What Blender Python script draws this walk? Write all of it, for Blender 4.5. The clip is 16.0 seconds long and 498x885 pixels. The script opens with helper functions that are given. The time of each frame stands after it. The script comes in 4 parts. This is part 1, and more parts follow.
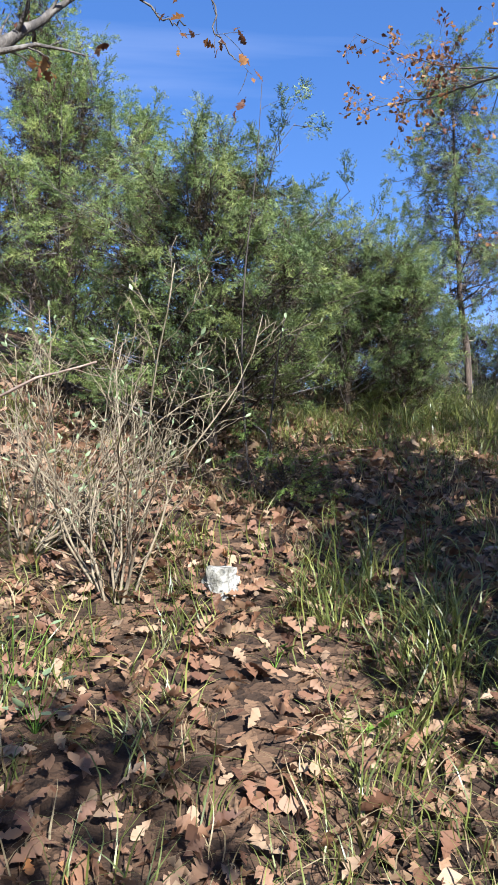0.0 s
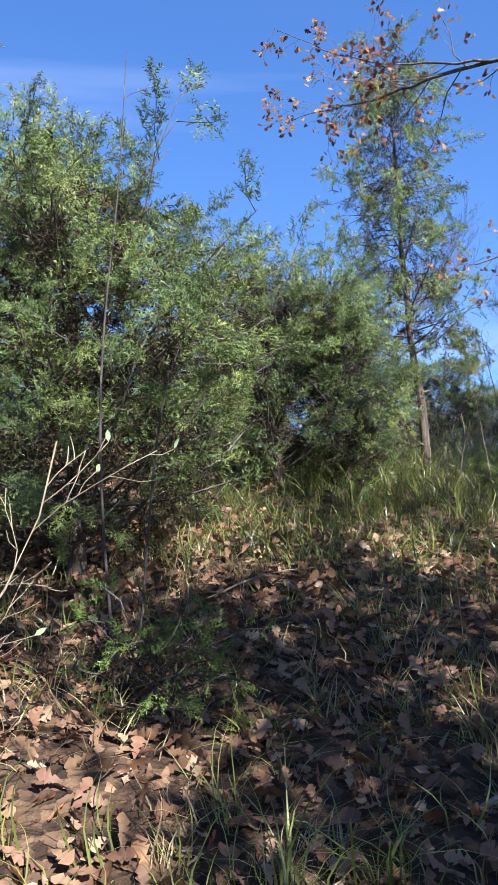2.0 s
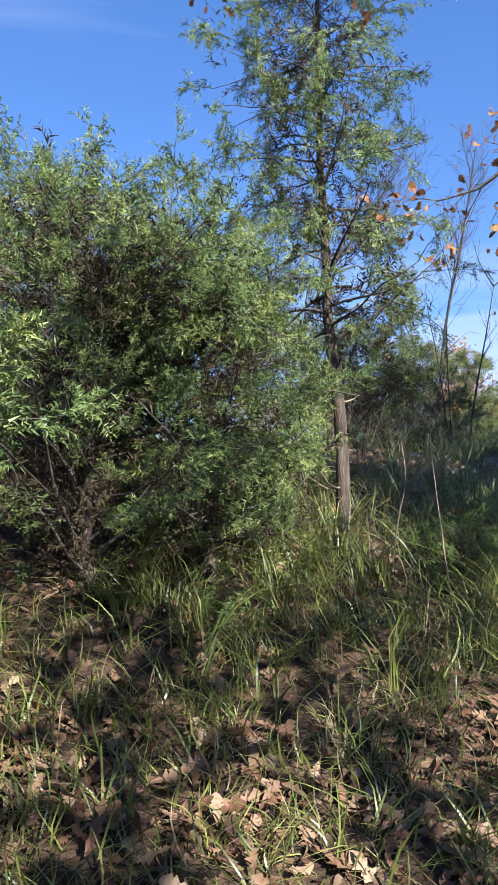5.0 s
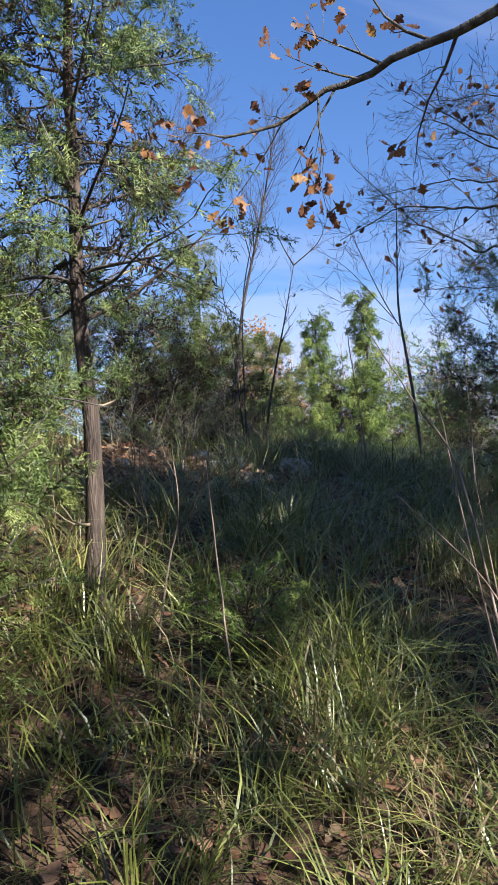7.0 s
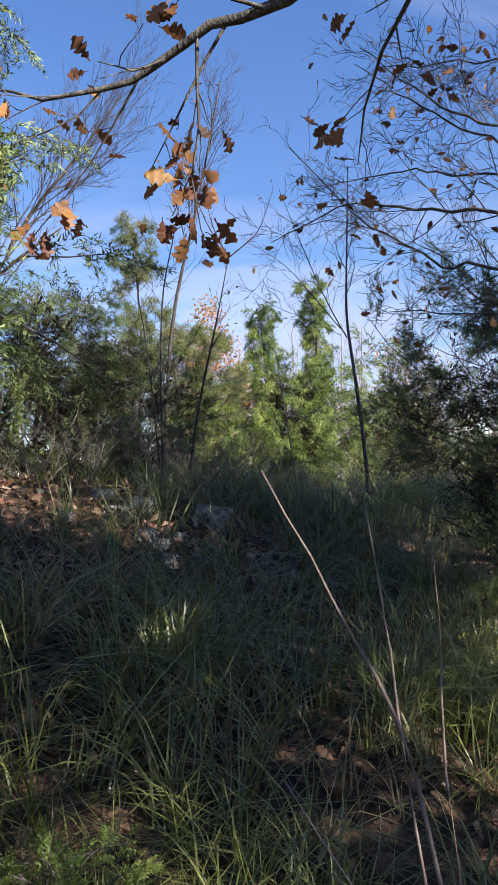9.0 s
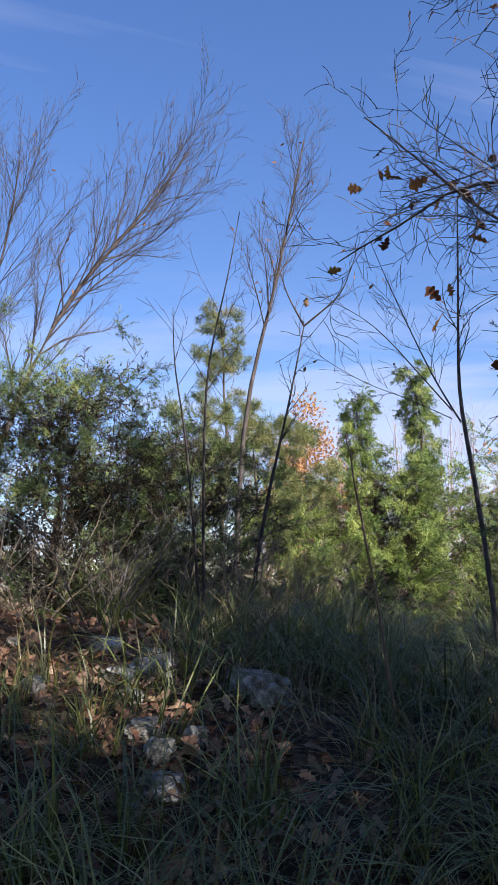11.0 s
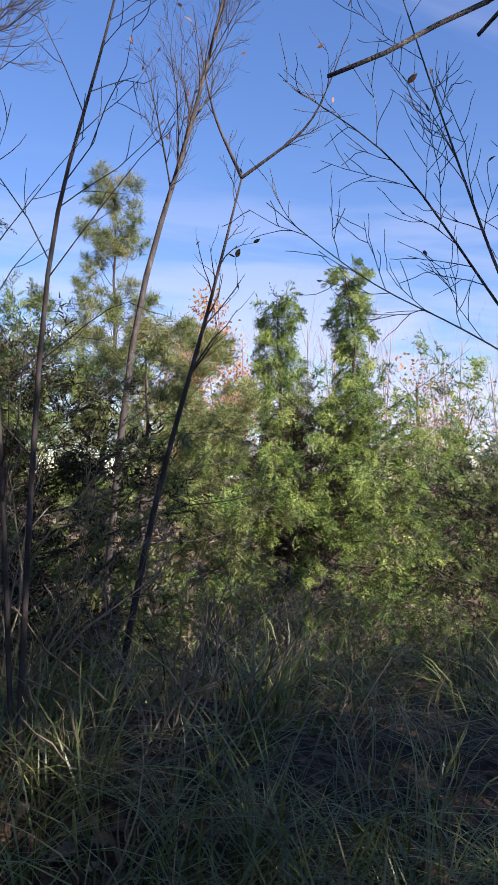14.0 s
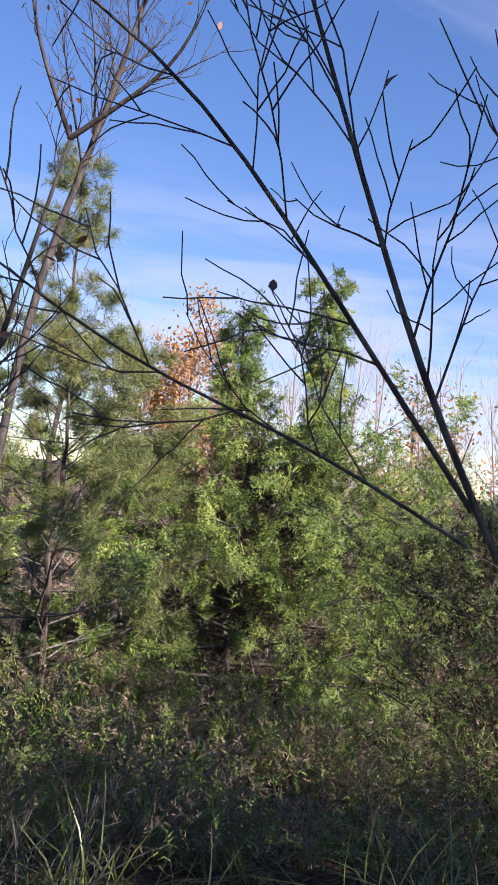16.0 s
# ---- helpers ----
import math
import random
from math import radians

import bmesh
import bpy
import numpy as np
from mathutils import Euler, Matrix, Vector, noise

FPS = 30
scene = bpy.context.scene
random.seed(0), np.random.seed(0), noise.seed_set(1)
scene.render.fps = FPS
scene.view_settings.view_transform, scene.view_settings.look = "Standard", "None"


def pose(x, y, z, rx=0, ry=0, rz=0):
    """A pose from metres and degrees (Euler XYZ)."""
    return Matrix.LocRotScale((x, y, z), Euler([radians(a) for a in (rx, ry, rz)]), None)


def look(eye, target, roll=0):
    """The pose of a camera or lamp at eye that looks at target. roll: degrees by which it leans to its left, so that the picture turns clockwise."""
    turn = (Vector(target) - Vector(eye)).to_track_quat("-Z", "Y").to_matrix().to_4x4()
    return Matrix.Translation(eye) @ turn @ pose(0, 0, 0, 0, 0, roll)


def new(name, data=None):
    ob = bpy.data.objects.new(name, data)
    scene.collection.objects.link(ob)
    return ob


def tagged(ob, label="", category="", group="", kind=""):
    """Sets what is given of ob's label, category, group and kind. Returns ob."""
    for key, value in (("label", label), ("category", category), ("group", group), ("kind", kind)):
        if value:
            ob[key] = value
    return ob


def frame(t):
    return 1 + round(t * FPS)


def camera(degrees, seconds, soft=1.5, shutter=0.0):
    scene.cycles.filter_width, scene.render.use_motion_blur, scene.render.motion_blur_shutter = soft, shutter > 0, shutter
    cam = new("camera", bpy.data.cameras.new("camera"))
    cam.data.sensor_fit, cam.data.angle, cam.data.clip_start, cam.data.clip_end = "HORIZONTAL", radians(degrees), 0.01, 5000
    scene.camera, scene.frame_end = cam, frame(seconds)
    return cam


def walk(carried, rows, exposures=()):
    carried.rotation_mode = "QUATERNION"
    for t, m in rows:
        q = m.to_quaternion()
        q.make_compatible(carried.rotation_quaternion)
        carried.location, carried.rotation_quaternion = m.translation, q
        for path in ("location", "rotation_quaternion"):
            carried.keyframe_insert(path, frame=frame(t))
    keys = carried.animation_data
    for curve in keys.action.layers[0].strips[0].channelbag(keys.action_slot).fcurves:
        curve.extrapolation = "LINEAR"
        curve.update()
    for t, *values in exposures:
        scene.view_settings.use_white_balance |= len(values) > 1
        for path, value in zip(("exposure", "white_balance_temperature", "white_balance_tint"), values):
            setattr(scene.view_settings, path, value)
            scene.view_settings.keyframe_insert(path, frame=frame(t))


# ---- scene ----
cam = camera(34.4, 16.0)
PATH = [
    (0, (0.066, 0.211, 1.481), (0.051, 2.175, 1.859), -0.5),
    (0.5, (0.095, 0.518, 1.721), (0.015, 2.466, 2.166), 0.9),
    (1, (0.226, 0.863, 1.892), (0.074, 2.814, 2.304), 0.1),
    (1.5, (0.26, 1.228, 2.083), (0.191, 3.178, 2.522), -1.5),
    (2, (0.38, 1.557, 2.147), (0.488, 3.503, 2.593), -3.3),
    (2.5, (0.493, 1.902, 2.313), (0.624, 3.869, 2.652), -3.8),
    (3, (0.516, 2.224, 2.507), (0.696, 4.198, 2.775), -2.1),
    (3.5, (0.649, 2.581, 2.578), (0.868, 4.554, 2.816), -2.2),
    (3.7, (0.701, 2.698, 2.678), (0.921, 4.673, 2.905), -2.5),
    (5.8, (1.25, 4.299, 3.415), (1.712, 6.222, 3.714), -1.4),
    (6, (1.254, 4.321, 3.428), (1.797, 6.22, 3.741), -1.2),
    (6.5, (1.445, 4.589, 3.397), (2.17, 6.44, 3.62), -2.8),
    (7, (1.582, 4.843, 3.536), (2.331, 6.69, 3.702), -3.4),
    (7.5, (1.663, 5.059, 3.747), (2.474, 6.881, 3.909), -2.0),
    (8, (1.879, 5.283, 3.702), (2.78, 7.068, 3.773), -3.2),
    (8.5, (2.119, 5.518, 3.839), (2.999, 7.314, 3.867), -3.9),
    (9, (2.273, 5.753, 4.048), (3.126, 7.56, 4.143), -2.3),
    (9.5, (2.55, 5.97, 4.017), (3.359, 7.791, 4.182), -2.1),
    (10, (2.832, 6.248, 4.116), (3.501, 8.111, 4.396), -2.1),
    (10.2, (2.916, 6.44, 4.149), (3.539, 8.306, 4.511), -1.7),
    (12.3, (3.505, 8.27, 4.433), (4.11, 10.169, 4.605), -0.4),
    (12.5, (3.59, 8.431, 4.462), (4.223, 10.324, 4.582), -0.8),
    (13, (3.698, 8.686, 4.609), (4.375, 10.567, 4.668), -1.2),
    (13.5, (3.759, 9.023, 4.805), (4.501, 10.877, 4.926), 0.2),
    (14, (3.858, 9.308, 4.815), (4.722, 11.11, 4.904), 1.3),
    (14.5, (4.114, 9.524, 4.982), (5.12, 11.251, 4.917), 0.6),
    (15, (4.353, 9.781, 4.995), (5.404, 11.478, 4.877), -0.3),
    (15.5, (4.544, 9.972, 5.238), (5.54, 11.707, 5.215), 2.1),
    (16, (4.839, 10.179, 5.218), (5.696, 11.984, 5.304), 5.4),
]
walk(cam, [(t, look(eye, target, roll)) for t, eye, target, roll in PATH], [(0.0, 1.8, 5850, 9), (3.5, 1.95, 5850, 9), (6.5, 1.58, 6150, 10), (10.0, 1.54, 6450, 14), (16.0, 1.54, 6450, 18)])

# ---- light ----
SUN_AZ = radians(-24.0)   # from straight behind the walk's start, towards its right
SUN_EL = radians(31.0)
to_sun = Vector((math.sin(-SUN_AZ) * math.cos(SUN_EL), -math.cos(SUN_AZ) * math.cos(SUN_EL), math.sin(SUN_EL)))
sun_data = bpy.data.lights.new("sun", "SUN")
sun_data.energy, sun_data.angle, sun_data.color = 5.0, radians(0.6), (1.0, 0.95, 0.87)
sun = new("sun", sun_data)
sun.matrix_world = look(to_sun * 60, (0, 0, 0))

world = bpy.data.worlds.new("sky")
scene.world = world
world.use_nodes = True
wn, wl = world.node_tree.nodes, world.node_tree.links
wn.clear()
sky = wn.new("ShaderNodeTexSky")
sky.sky_type, sky.sun_disc = "NISHITA", False
sky.sun_elevation = SUN_EL
sky.sun_rotation = math.atan2(to_sun.x, to_sun.y)
sky.air_density, sky.dust_density, sky.ozone_density = 1.0, 0.0, 3.0
w_coord = wn.new("ShaderNodeTexCoord")
# thin cloud: long faint streaks, closer together towards the horizon
w_sep = wn.new("ShaderNodeSeparateXYZ")
wl.new(w_coord.outputs["Generated"], w_sep.inputs[0])
w_z = wn.new("ShaderNodeMath"); w_z.operation = "MAXIMUM"; w_z.inputs[1].default_value = 0.03
wl.new(w_sep.outputs["Z"], w_z.inputs[0])
w_dx = wn.new("ShaderNodeMath"); w_dx.operation = "DIVIDE"
w_dy = wn.new("ShaderNodeMath"); w_dy.operation = "DIVIDE"
wl.new(w_sep.outputs["X"], w_dx.inputs[0]); wl.new(w_z.outputs[0], w_dx.inputs[1])
wl.new(w_sep.outputs["Y"], w_dy.inputs[0]); wl.new(w_z.outputs[0], w_dy.inputs[1])
w_comb = wn.new("ShaderNodeCombineXYZ")
wl.new(w_dx.outputs[0], w_comb.inputs[0]); wl.new(w_dy.outputs[0], w_comb.inputs[1])
w_map = wn.new("ShaderNodeMapping")
w_map.inputs["Rotation"].default_value = (0, 0, radians(-34))
w_map.inputs["Scale"].default_value = (0.16, 0.62, 1.0)
wl.new(w_comb.outputs[0], w_map.inputs[0])
w_noise = wn.new("ShaderNodeTexNoise")
w_noise.inputs["Scale"].default_value, w_noise.inputs["Detail"].default_value, w_noise.inputs["Roughness"].default_value = 1.3, 7.0, 0.55
w_noise.inputs["Distortion"].default_value = 0.5
wl.new(w_map.outputs[0], w_noise.inputs["Vector"])
w_ramp = wn.new("ShaderNodeMapRange")
w_ramp.inputs["From Min"].default_value, w_ramp.inputs["From Max"].default_value = 0.5, 0.74
w_ramp.inputs["To Min"].default_value, w_ramp.inputs["To Max"].default_value = 0.0, 0.65
wl.new(w_noise.outputs["Fac"], w_ramp.inputs["Value"])
w_low = wn.new("ShaderNodeMapRange")   # cloud bank low over the land
w_low.inputs["From Min"].default_value, w_low.inputs["From Max"].default_value = 0.38, 0.05
w_low.inputs["To Min"].default_value, w_low.inputs["To Max"].default_value = 0.0, 0.85
wl.new(w_sep.outputs["Z"], w_low.inputs["Value"])
w_noise2 = wn.new("ShaderNodeTexNoise")
w_noise2.inputs["Scale"].default_value, w_noise2.inputs["Detail"].default_value = 3.0, 6.0
w_map2 = wn.new("ShaderNodeMapping")
w_map2.inputs["Rotation"].default_value = (0, radians(10), 0)
w_map2.inputs["Scale"].default_value = (1.0, 1.0, 7.0)
wl.new(w_coord.outputs["Generated"], w_map2.inputs[0]); wl.new(w_map2.outputs[0], w_noise2.inputs["Vector"])
w_r2 = wn.new("ShaderNodeMapRange")
w_r2.inputs["From Min"].default_value, w_r2.inputs["From Max"].default_value = 0.47, 0.6
wl.new(w_noise2.outputs["Fac"], w_r2.inputs["Value"])
w_mul = wn.new("ShaderNodeMath"); w_mul.operation = "MULTIPLY"
wl.new(w_low.outputs[0], w_mul.inputs[0]); wl.new(w_r2.outputs[0], w_mul.inputs[1])
w_max = wn.new("ShaderNodeMath"); w_max.operation = "MAXIMUM"
wl.new(w_ramp.outputs[0], w_max.inputs[0]); wl.new(w_mul.outputs[0], w_max.inputs[1])
w_mix = wn.new("ShaderNodeMix"); w_mix.data_type = "RGBA"
w_mix.inputs["B"].default_value = (4.6, 4.9, 6.3, 1)
wl.new(w_max.outputs[0], w_mix.inputs["Factor"])
w_hue = wn.new("ShaderNodeHueSaturation")
w_hue.inputs["Hue"].default_value, w_hue.inputs["Saturation"].default_value, w_hue.inputs["Value"].default_value = 0.516, 1.24, 1.6
wl.new(sky.outputs[0], w_hue.inputs["Color"])
w_gam = wn.new("ShaderNodeGamma")
w_gam.inputs["Gamma"].default_value = 0.82
wl.new(w_hue.outputs[0], w_gam.inputs["Color"])
wl.new(w_gam.outputs[0], w_mix.inputs["A"])
w_bg = wn.new("ShaderNodeBackground")
w_bg.inputs["Strength"].default_value = 0.062
wl.new(w_mix.outputs["Result"], w_bg.inputs["Color"])
w_out = wn.new("ShaderNodeOutputWorld")
wl.new(w_bg.outputs[0], w_out.inputs["Surface"])


# ---- materials ----
def ramp_node(n, stops):
    r = n.new("ShaderNodeValToRGB")
    while len(r.color_ramp.elements) < len(stops):
        r.color_ramp.elements.new(0.5)
    for e, (p, c) in zip(r.color_ramp.elements, stops):
        e.position, e.color = p, (*c, 1)
    return r


def plant_material(name, stops, clump=1.6, rough=0.55, thin=0.3, spread=0.5, gloss=0.4):
    """Leaves: colour by single leaf and by clump, and light that shines through."""
    m = bpy.data.materials.new(name)
    m.use_nodes = True
    n, l = m.node_tree.nodes, m.node_tree.links
    n.clear()
    geo = n.new("ShaderNodeNewGeometry")
    tex = n.new("ShaderNodeTexNoise")
    tex.inputs["Scale"].default_value, tex.inputs["Detail"].default_value = clump, 3
    coord = n.new("ShaderNodeTexCoord")
    l.new(coord.outputs["Object"], tex.inputs["Vector"])
    wide = n.new("ShaderNodeMapRange")
    wide.inputs["From Min"].default_value, wide.inputs["From Max"].default_value = 0.3, 0.7
    l.new(tex.outputs["Fac"], wide.inputs["Value"])
    mix = n.new("ShaderNodeMix")
    mix.inputs["Factor"].default_value = spread
    l.new(wide.outputs[0], mix.inputs["A"])
    l.new(geo.outputs["Random Per Island"], mix.inputs["B"])
    r = ramp_node(n, stops)
    l.new(mix.outputs["Result"], r.inputs["Fac"])
    p = n.new("ShaderNodeBsdfPrincipled")
    p.inputs["Roughness"].default_value = rough
    p.inputs["Specular IOR Level"].default_value = gloss
    l.new(r.outputs[0], p.inputs["Base Color"])
    t = n.new("ShaderNodeBsdfTranslucent")
    l.new(r.outputs[0], t.inputs["Color"])
    s = n.new("ShaderNodeMixShader")
    s.inputs[0].default_value = thin
    l.new(p.outputs[0], s.inputs[1])
    l.new(t.outputs[0], s.inputs[2])
    o = n.new("ShaderNodeOutputMaterial")
    l.new(s.outputs[0], o.inputs["Surface"])
    return m


def solid_material(name, stops, scale=(8, 8, 8), rough=0.85, bump=0.4, bump_scale=30.0, depth=0.01, detail=6):
    """Bark, stone, soil: two scales of colour and relief."""
    m = bpy.data.materials.new(name)
    m.use_nodes = True
    n, l = m.node_tree.nodes, m.node_tree.links
    p = n["Principled BSDF"]
    p.inputs["Roughness"].default_value = rough
    p.inputs["Specular IOR Level"].default_value = 0.25
    coord = n.new("ShaderNodeTexCoord")
    mp = n.new("ShaderNodeMapping")
    mp.inputs["Scale"].default_value = scale
    l.new(coord.outputs["Object"], mp.inputs[0])
    tex = n.new("ShaderNodeTexNoise")
    tex.inputs["Scale"].default_value, tex.inputs["Detail"].default_value, tex.inputs["Roughness"].default_value = 1.0, detail, 0.65
    l.new(mp.outputs[0], tex.inputs["Vector"])
    wide = n.new("ShaderNodeMapRange")
    wide.inputs["From Min"].default_value, wide.inputs["From Max"].default_value = 0.28, 0.72
    l.new(tex.outputs["Fac"], wide.inputs["Value"])
    r = ramp_node(n, stops)
    l.new(wide.outputs[0], r.inputs["Fac"])
    l.new(r.outputs[0], p.inputs["Base Color"])
    fine = n.new("ShaderNodeTexNoise")
    fine.inputs["Scale"].default_value, fine.inputs["Detail"].default_value = bump_scale / 8.0, 8
    l.new(mp.outputs[0], fine.inputs["Vector"])
    b = n.new("ShaderNodeBump")
    b.inputs["Strength"].default_value, b.inputs["Distance"].default_value = bump, depth
    l.new(fine.outputs["Fac"], b.inputs["Height"])
    l.new(b.outputs[0], p.inputs["Normal"])
    return m


def litter_material():
    """Old pressed leaves and soil: small overlapping patches of leaf colour, with humus between."""
    m = bpy.data.materials.new("leaf_mould")
    m.use_nodes = True
    n, l = m.node_tree.nodes, m.node_tree.links
    p = n["Principled BSDF"]
    p.inputs["Roughness"].default_value, p.inputs["Specular IOR Level"].default_value = 0.9, 0.2
    coord = n.new("ShaderNodeTexCoord")
    warp = n.new("ShaderNodeTexNoise")
    warp.inputs["Scale"].default_value, warp.inputs["Detail"].default_value = 26.0, 4
    l.new(coord.outputs["Object"], warp.inputs["Vector"])
    mixv = n.new("ShaderNodeMix")
    mixv.data_type = "VECTOR"
    mixv.inputs["Factor"].default_value = 0.06
    l.new(coord.outputs["Object"], mixv.inputs["A"])
    l.new(warp.outputs["Color"], mixv.inputs["B"])
    cells = n.new("ShaderNodeTexVoronoi")
    cells.inputs["Scale"].default_value, cells.inputs["Randomness"].default_value = 24.0, 1.0
    l.new(mixv.outputs["Result"], cells.inputs["Vector"])
    sep = n.new("ShaderNodeSeparateColor")
    l.new(cells.outputs["Color"], sep.inputs[0])
    big = n.new("ShaderNodeTexNoise")
    big.inputs["Scale"].default_value, big.inputs["Detail"].default_value = 1.8, 5
    l.new(coord.outputs["Object"], big.inputs["Vector"])
    mix = n.new("ShaderNodeMix")
    mix.inputs["Factor"].default_value = 0.4
    l.new(sep.outputs[0], mix.inputs["A"])
    l.new(big.outputs["Fac"], mix.inputs["B"])
    r = ramp_node(n, [(0.0, (0.012, 0.008, 0.006)), (0.3, (0.028, 0.017, 0.011)), (0.6, (0.065, 0.038, 0.023)), (0.85, (0.13, 0.078, 0.046)), (1.0, (0.22, 0.14, 0.085))])
    l.new(mix.outputs["Result"], r.inputs["Fac"])
    l.new(r.outputs[0], p.inputs["Base Color"])
    add = n.new("ShaderNodeMath")
    add.operation = "ADD"
    l.new(cells.outputs["Distance"], add.inputs[0])
    l.new(warp.outputs["Fac"], add.inputs[1])
    b = n.new("ShaderNodeBump")
    b.inputs["Strength"].default_value, b.inputs["Distance"].default_value = 1.0, 0.02
    l.new(add.outputs[0], b.inputs["Height"])
    l.new(b.outputs[0], p.inputs["Normal"])
    return m


M_juniper = plant_material("juniper_needles", [(0.0, (0.030, 0.060, 0.013)), (0.35, (0.080, 0.125, 0.026)), (0.7, (0.19, 0.24, 0.055)), (1.0, (0.36, 0.37, 0.12))], 4.5, thin=0.12, spread=0.28)
M_juniper_blue = plant_material("juniper_needles_blue", [(0.0, (0.022, 0.050, 0.015)), (0.5, (0.088, 0.124, 0.030)), (1.0, (0.30, 0.33, 0.10))], 4.5, thin=0.1, spread=0.28)
M_juniper_bright = plant_material("juniper_needles_bright", [(0.0, (0.026, 0.058, 0.010)), (0.5, (0.105, 0.155, 0.026)), (1.0, (0.32, 0.35, 0.085))], 3.2, thin=0.12, spread=0.25)
# dead brown needles, coloured darker still for shaded gaps between boughs
M_dead_shade = plant_material("dead_needles_shade_tone", [(0.0, (0.022, 0.017, 0.012)), (0.6, (0.045, 0.034, 0.020)), (1.0, (0.10, 0.075, 0.04))], 2.0, thin=0.05, gloss=0.1)
M_pine = plant_material("pine_needles", [(0.0, (0.06, 0.09, 0.028)), (0.6, (0.14, 0.16, 0.05)), (1.0, (0.30, 0.22, 0.10))], 1.5, thin=0.25)
M_oak_leaf = plant_material("oak_leaf_autumn", [(0.0, (0.07, 0.026, 0.018)), (0.4, (0.15, 0.062, 0.028)), (0.75, (0.26, 0.12, 0.045)), (0.93, (0.36, 0.20, 0.05)), (1.0, (0.42, 0.33, 0.05))], 3.0, thin=0.35, spread=0.75)
M_orange = plant_material("orange_leaf", [(0.0, (0.19, 0.085, 0.03)), (0.5, (0.34, 0.165, 0.05)), (1.0, (0.46, 0.255, 0.08))], 1.0, thin=0.35, spread=0.7)
M_litter = plant_material("dead_leaf", [(0.0, (0.060, 0.026, 0.015)), (0.4, (0.16, 0.078, 0.043)), (0.75, (0.22, 0.132, 0.076)), (0.93, (0.31, 0.22, 0.14)), (1.0, (0.38, 0.15, 0.04))], 0.9, thin=0.12, spread=0.8, rough=0.65)
M_grass = plant_material("grass_green", [(0.0, (0.042, 0.052, 0.014)), (0.45, (0.105, 0.128, 0.028)), (0.8, (0.22, 0.23, 0.055)), (1.0, (0.38, 0.35, 0.12))], 1.2, thin=0.3, spread=0.65, rough=0.42, gloss=0.7)
M_straw = plant_material("grass_straw", [(0.0, (0.14, 0.095, 0.045)), (0.5, (0.26, 0.195, 0.10)), (1.0, (0.41, 0.335, 0.20))], 1.2, thin=0.3, spread=0.7)
M_herb = plant_material("herb_leaf", [(0.0, (0.07, 0.15, 0.02)), (1.0, (0.22, 0.36, 0.05))], 2.0, thin=0.35, spread=0.7)
M_sage = plant_material("grey_green_leaf", [(0.0, (0.15, 0.21, 0.10)), (1.0, (0.32, 0.38, 0.22))], 2.0, thin=0.3, spread=0.7)
M_bark_j = solid_material("juniper_bark", [(0.0, (0.024, 0.018, 0.015)), (0.5, (0.065, 0.048, 0.038)), (1.0, (0.15, 0.112, 0.088))], (40, 40, 6), bump=0.9, depth=0.012)
M_bark_oak = solid_material("oak_bark", [(0.0, (0.03, 0.026, 0.024)), (0.5, (0.08, 0.07, 0.062)), (1.0, (0.19, 0.17, 0.15))], (30, 30, 12), bump=0.8)
M_bark_grey = solid_material("smooth_grey_bark", [(0.0, (0.022, 0.018, 0.017)), (0.6, (0.055, 0.044, 0.040)), (1.0, (0.12, 0.10, 0.09))], (24, 24, 10), bump=0.4)
M_bark_pale = solid_material("pale_twig", [(0.0, (0.105, 0.080, 0.052)), (0.6, (0.21, 0.17, 0.115)), (1.0, (0.34, 0.29, 0.20))], (20, 20, 20), bump=0.3)
M_bark_pink = solid_material("far_twig", [(0.0, (0.16, 0.115, 0.105)), (1.0, (0.34, 0.26, 0.24))], (3, 3, 3), bump=0.2)
M_far = plant_material("far_thicket", [(0.0, (0.07, 0.065, 0.04)), (0.4, (0.15, 0.115, 0.075)), (0.75, (0.24, 0.165, 0.12)), (1.0, (0.30, 0.23, 0.12))], 0.35, thin=0.15, spread=0.5)
M_stick = solid_material("bleached_stem", [(0.0, (0.11, 0.075, 0.058)), (0.6, (0.21, 0.155, 0.125)), (1.0, (0.33, 0.265, 0.215))], (20, 20, 20), bump=0.3)
M_stone = solid_material("limestone", [(0.0, (0.045, 0.042, 0.032)), (0.4, (0.17, 0.16, 0.135)), (0.65, (0.34, 0.33, 0.30)), (1.0, (0.58, 0.57, 0.54))], (10, 10, 10), bump=0.9, depth=0.025)
M_soil = litter_material()


# ---- mesh tools ----
class Geo:
    """Triangles gathered from many small pieces, made into one mesh."""

    def __init__(self):
        self.v, self.f, self.n = [], [], 0

    def add(self, v, f):
        self.v.append(np.asarray(v, dtype=np.float32).reshape(-1, 3))
        self.f.append(np.asarray(f, dtype=np.int32).reshape(-1, 3) + self.n)
        self.n += len(self.v[-1])

    def mesh(self, name, material, smooth=False):
        me = bpy.data.meshes.new(name)
        if self.n:
            v, f = np.concatenate(self.v), np.concatenate(self.f)
            me.vertices.add(len(v))
            me.vertices.foreach_set("co", v.ravel())
            me.loops.add(f.size)
            me.loops.foreach_set("vertex_index", f.ravel())
            me.polygons.add(len(f))
            me.polygons.foreach_set("loop_start", np.arange(0, f.size, 3, dtype=np.int32))
            if smooth:
                me.polygons.foreach_set("use_smooth", np.ones(len(f), dtype=bool))
            me.update(calc_edges=True)
        me.materials.append(material)
        return me


def thing(name, label, category, place=(0, 0, 0), group=""):
    ob = new(name)
    ob.location = place
    return tagged(ob, label, category, group)


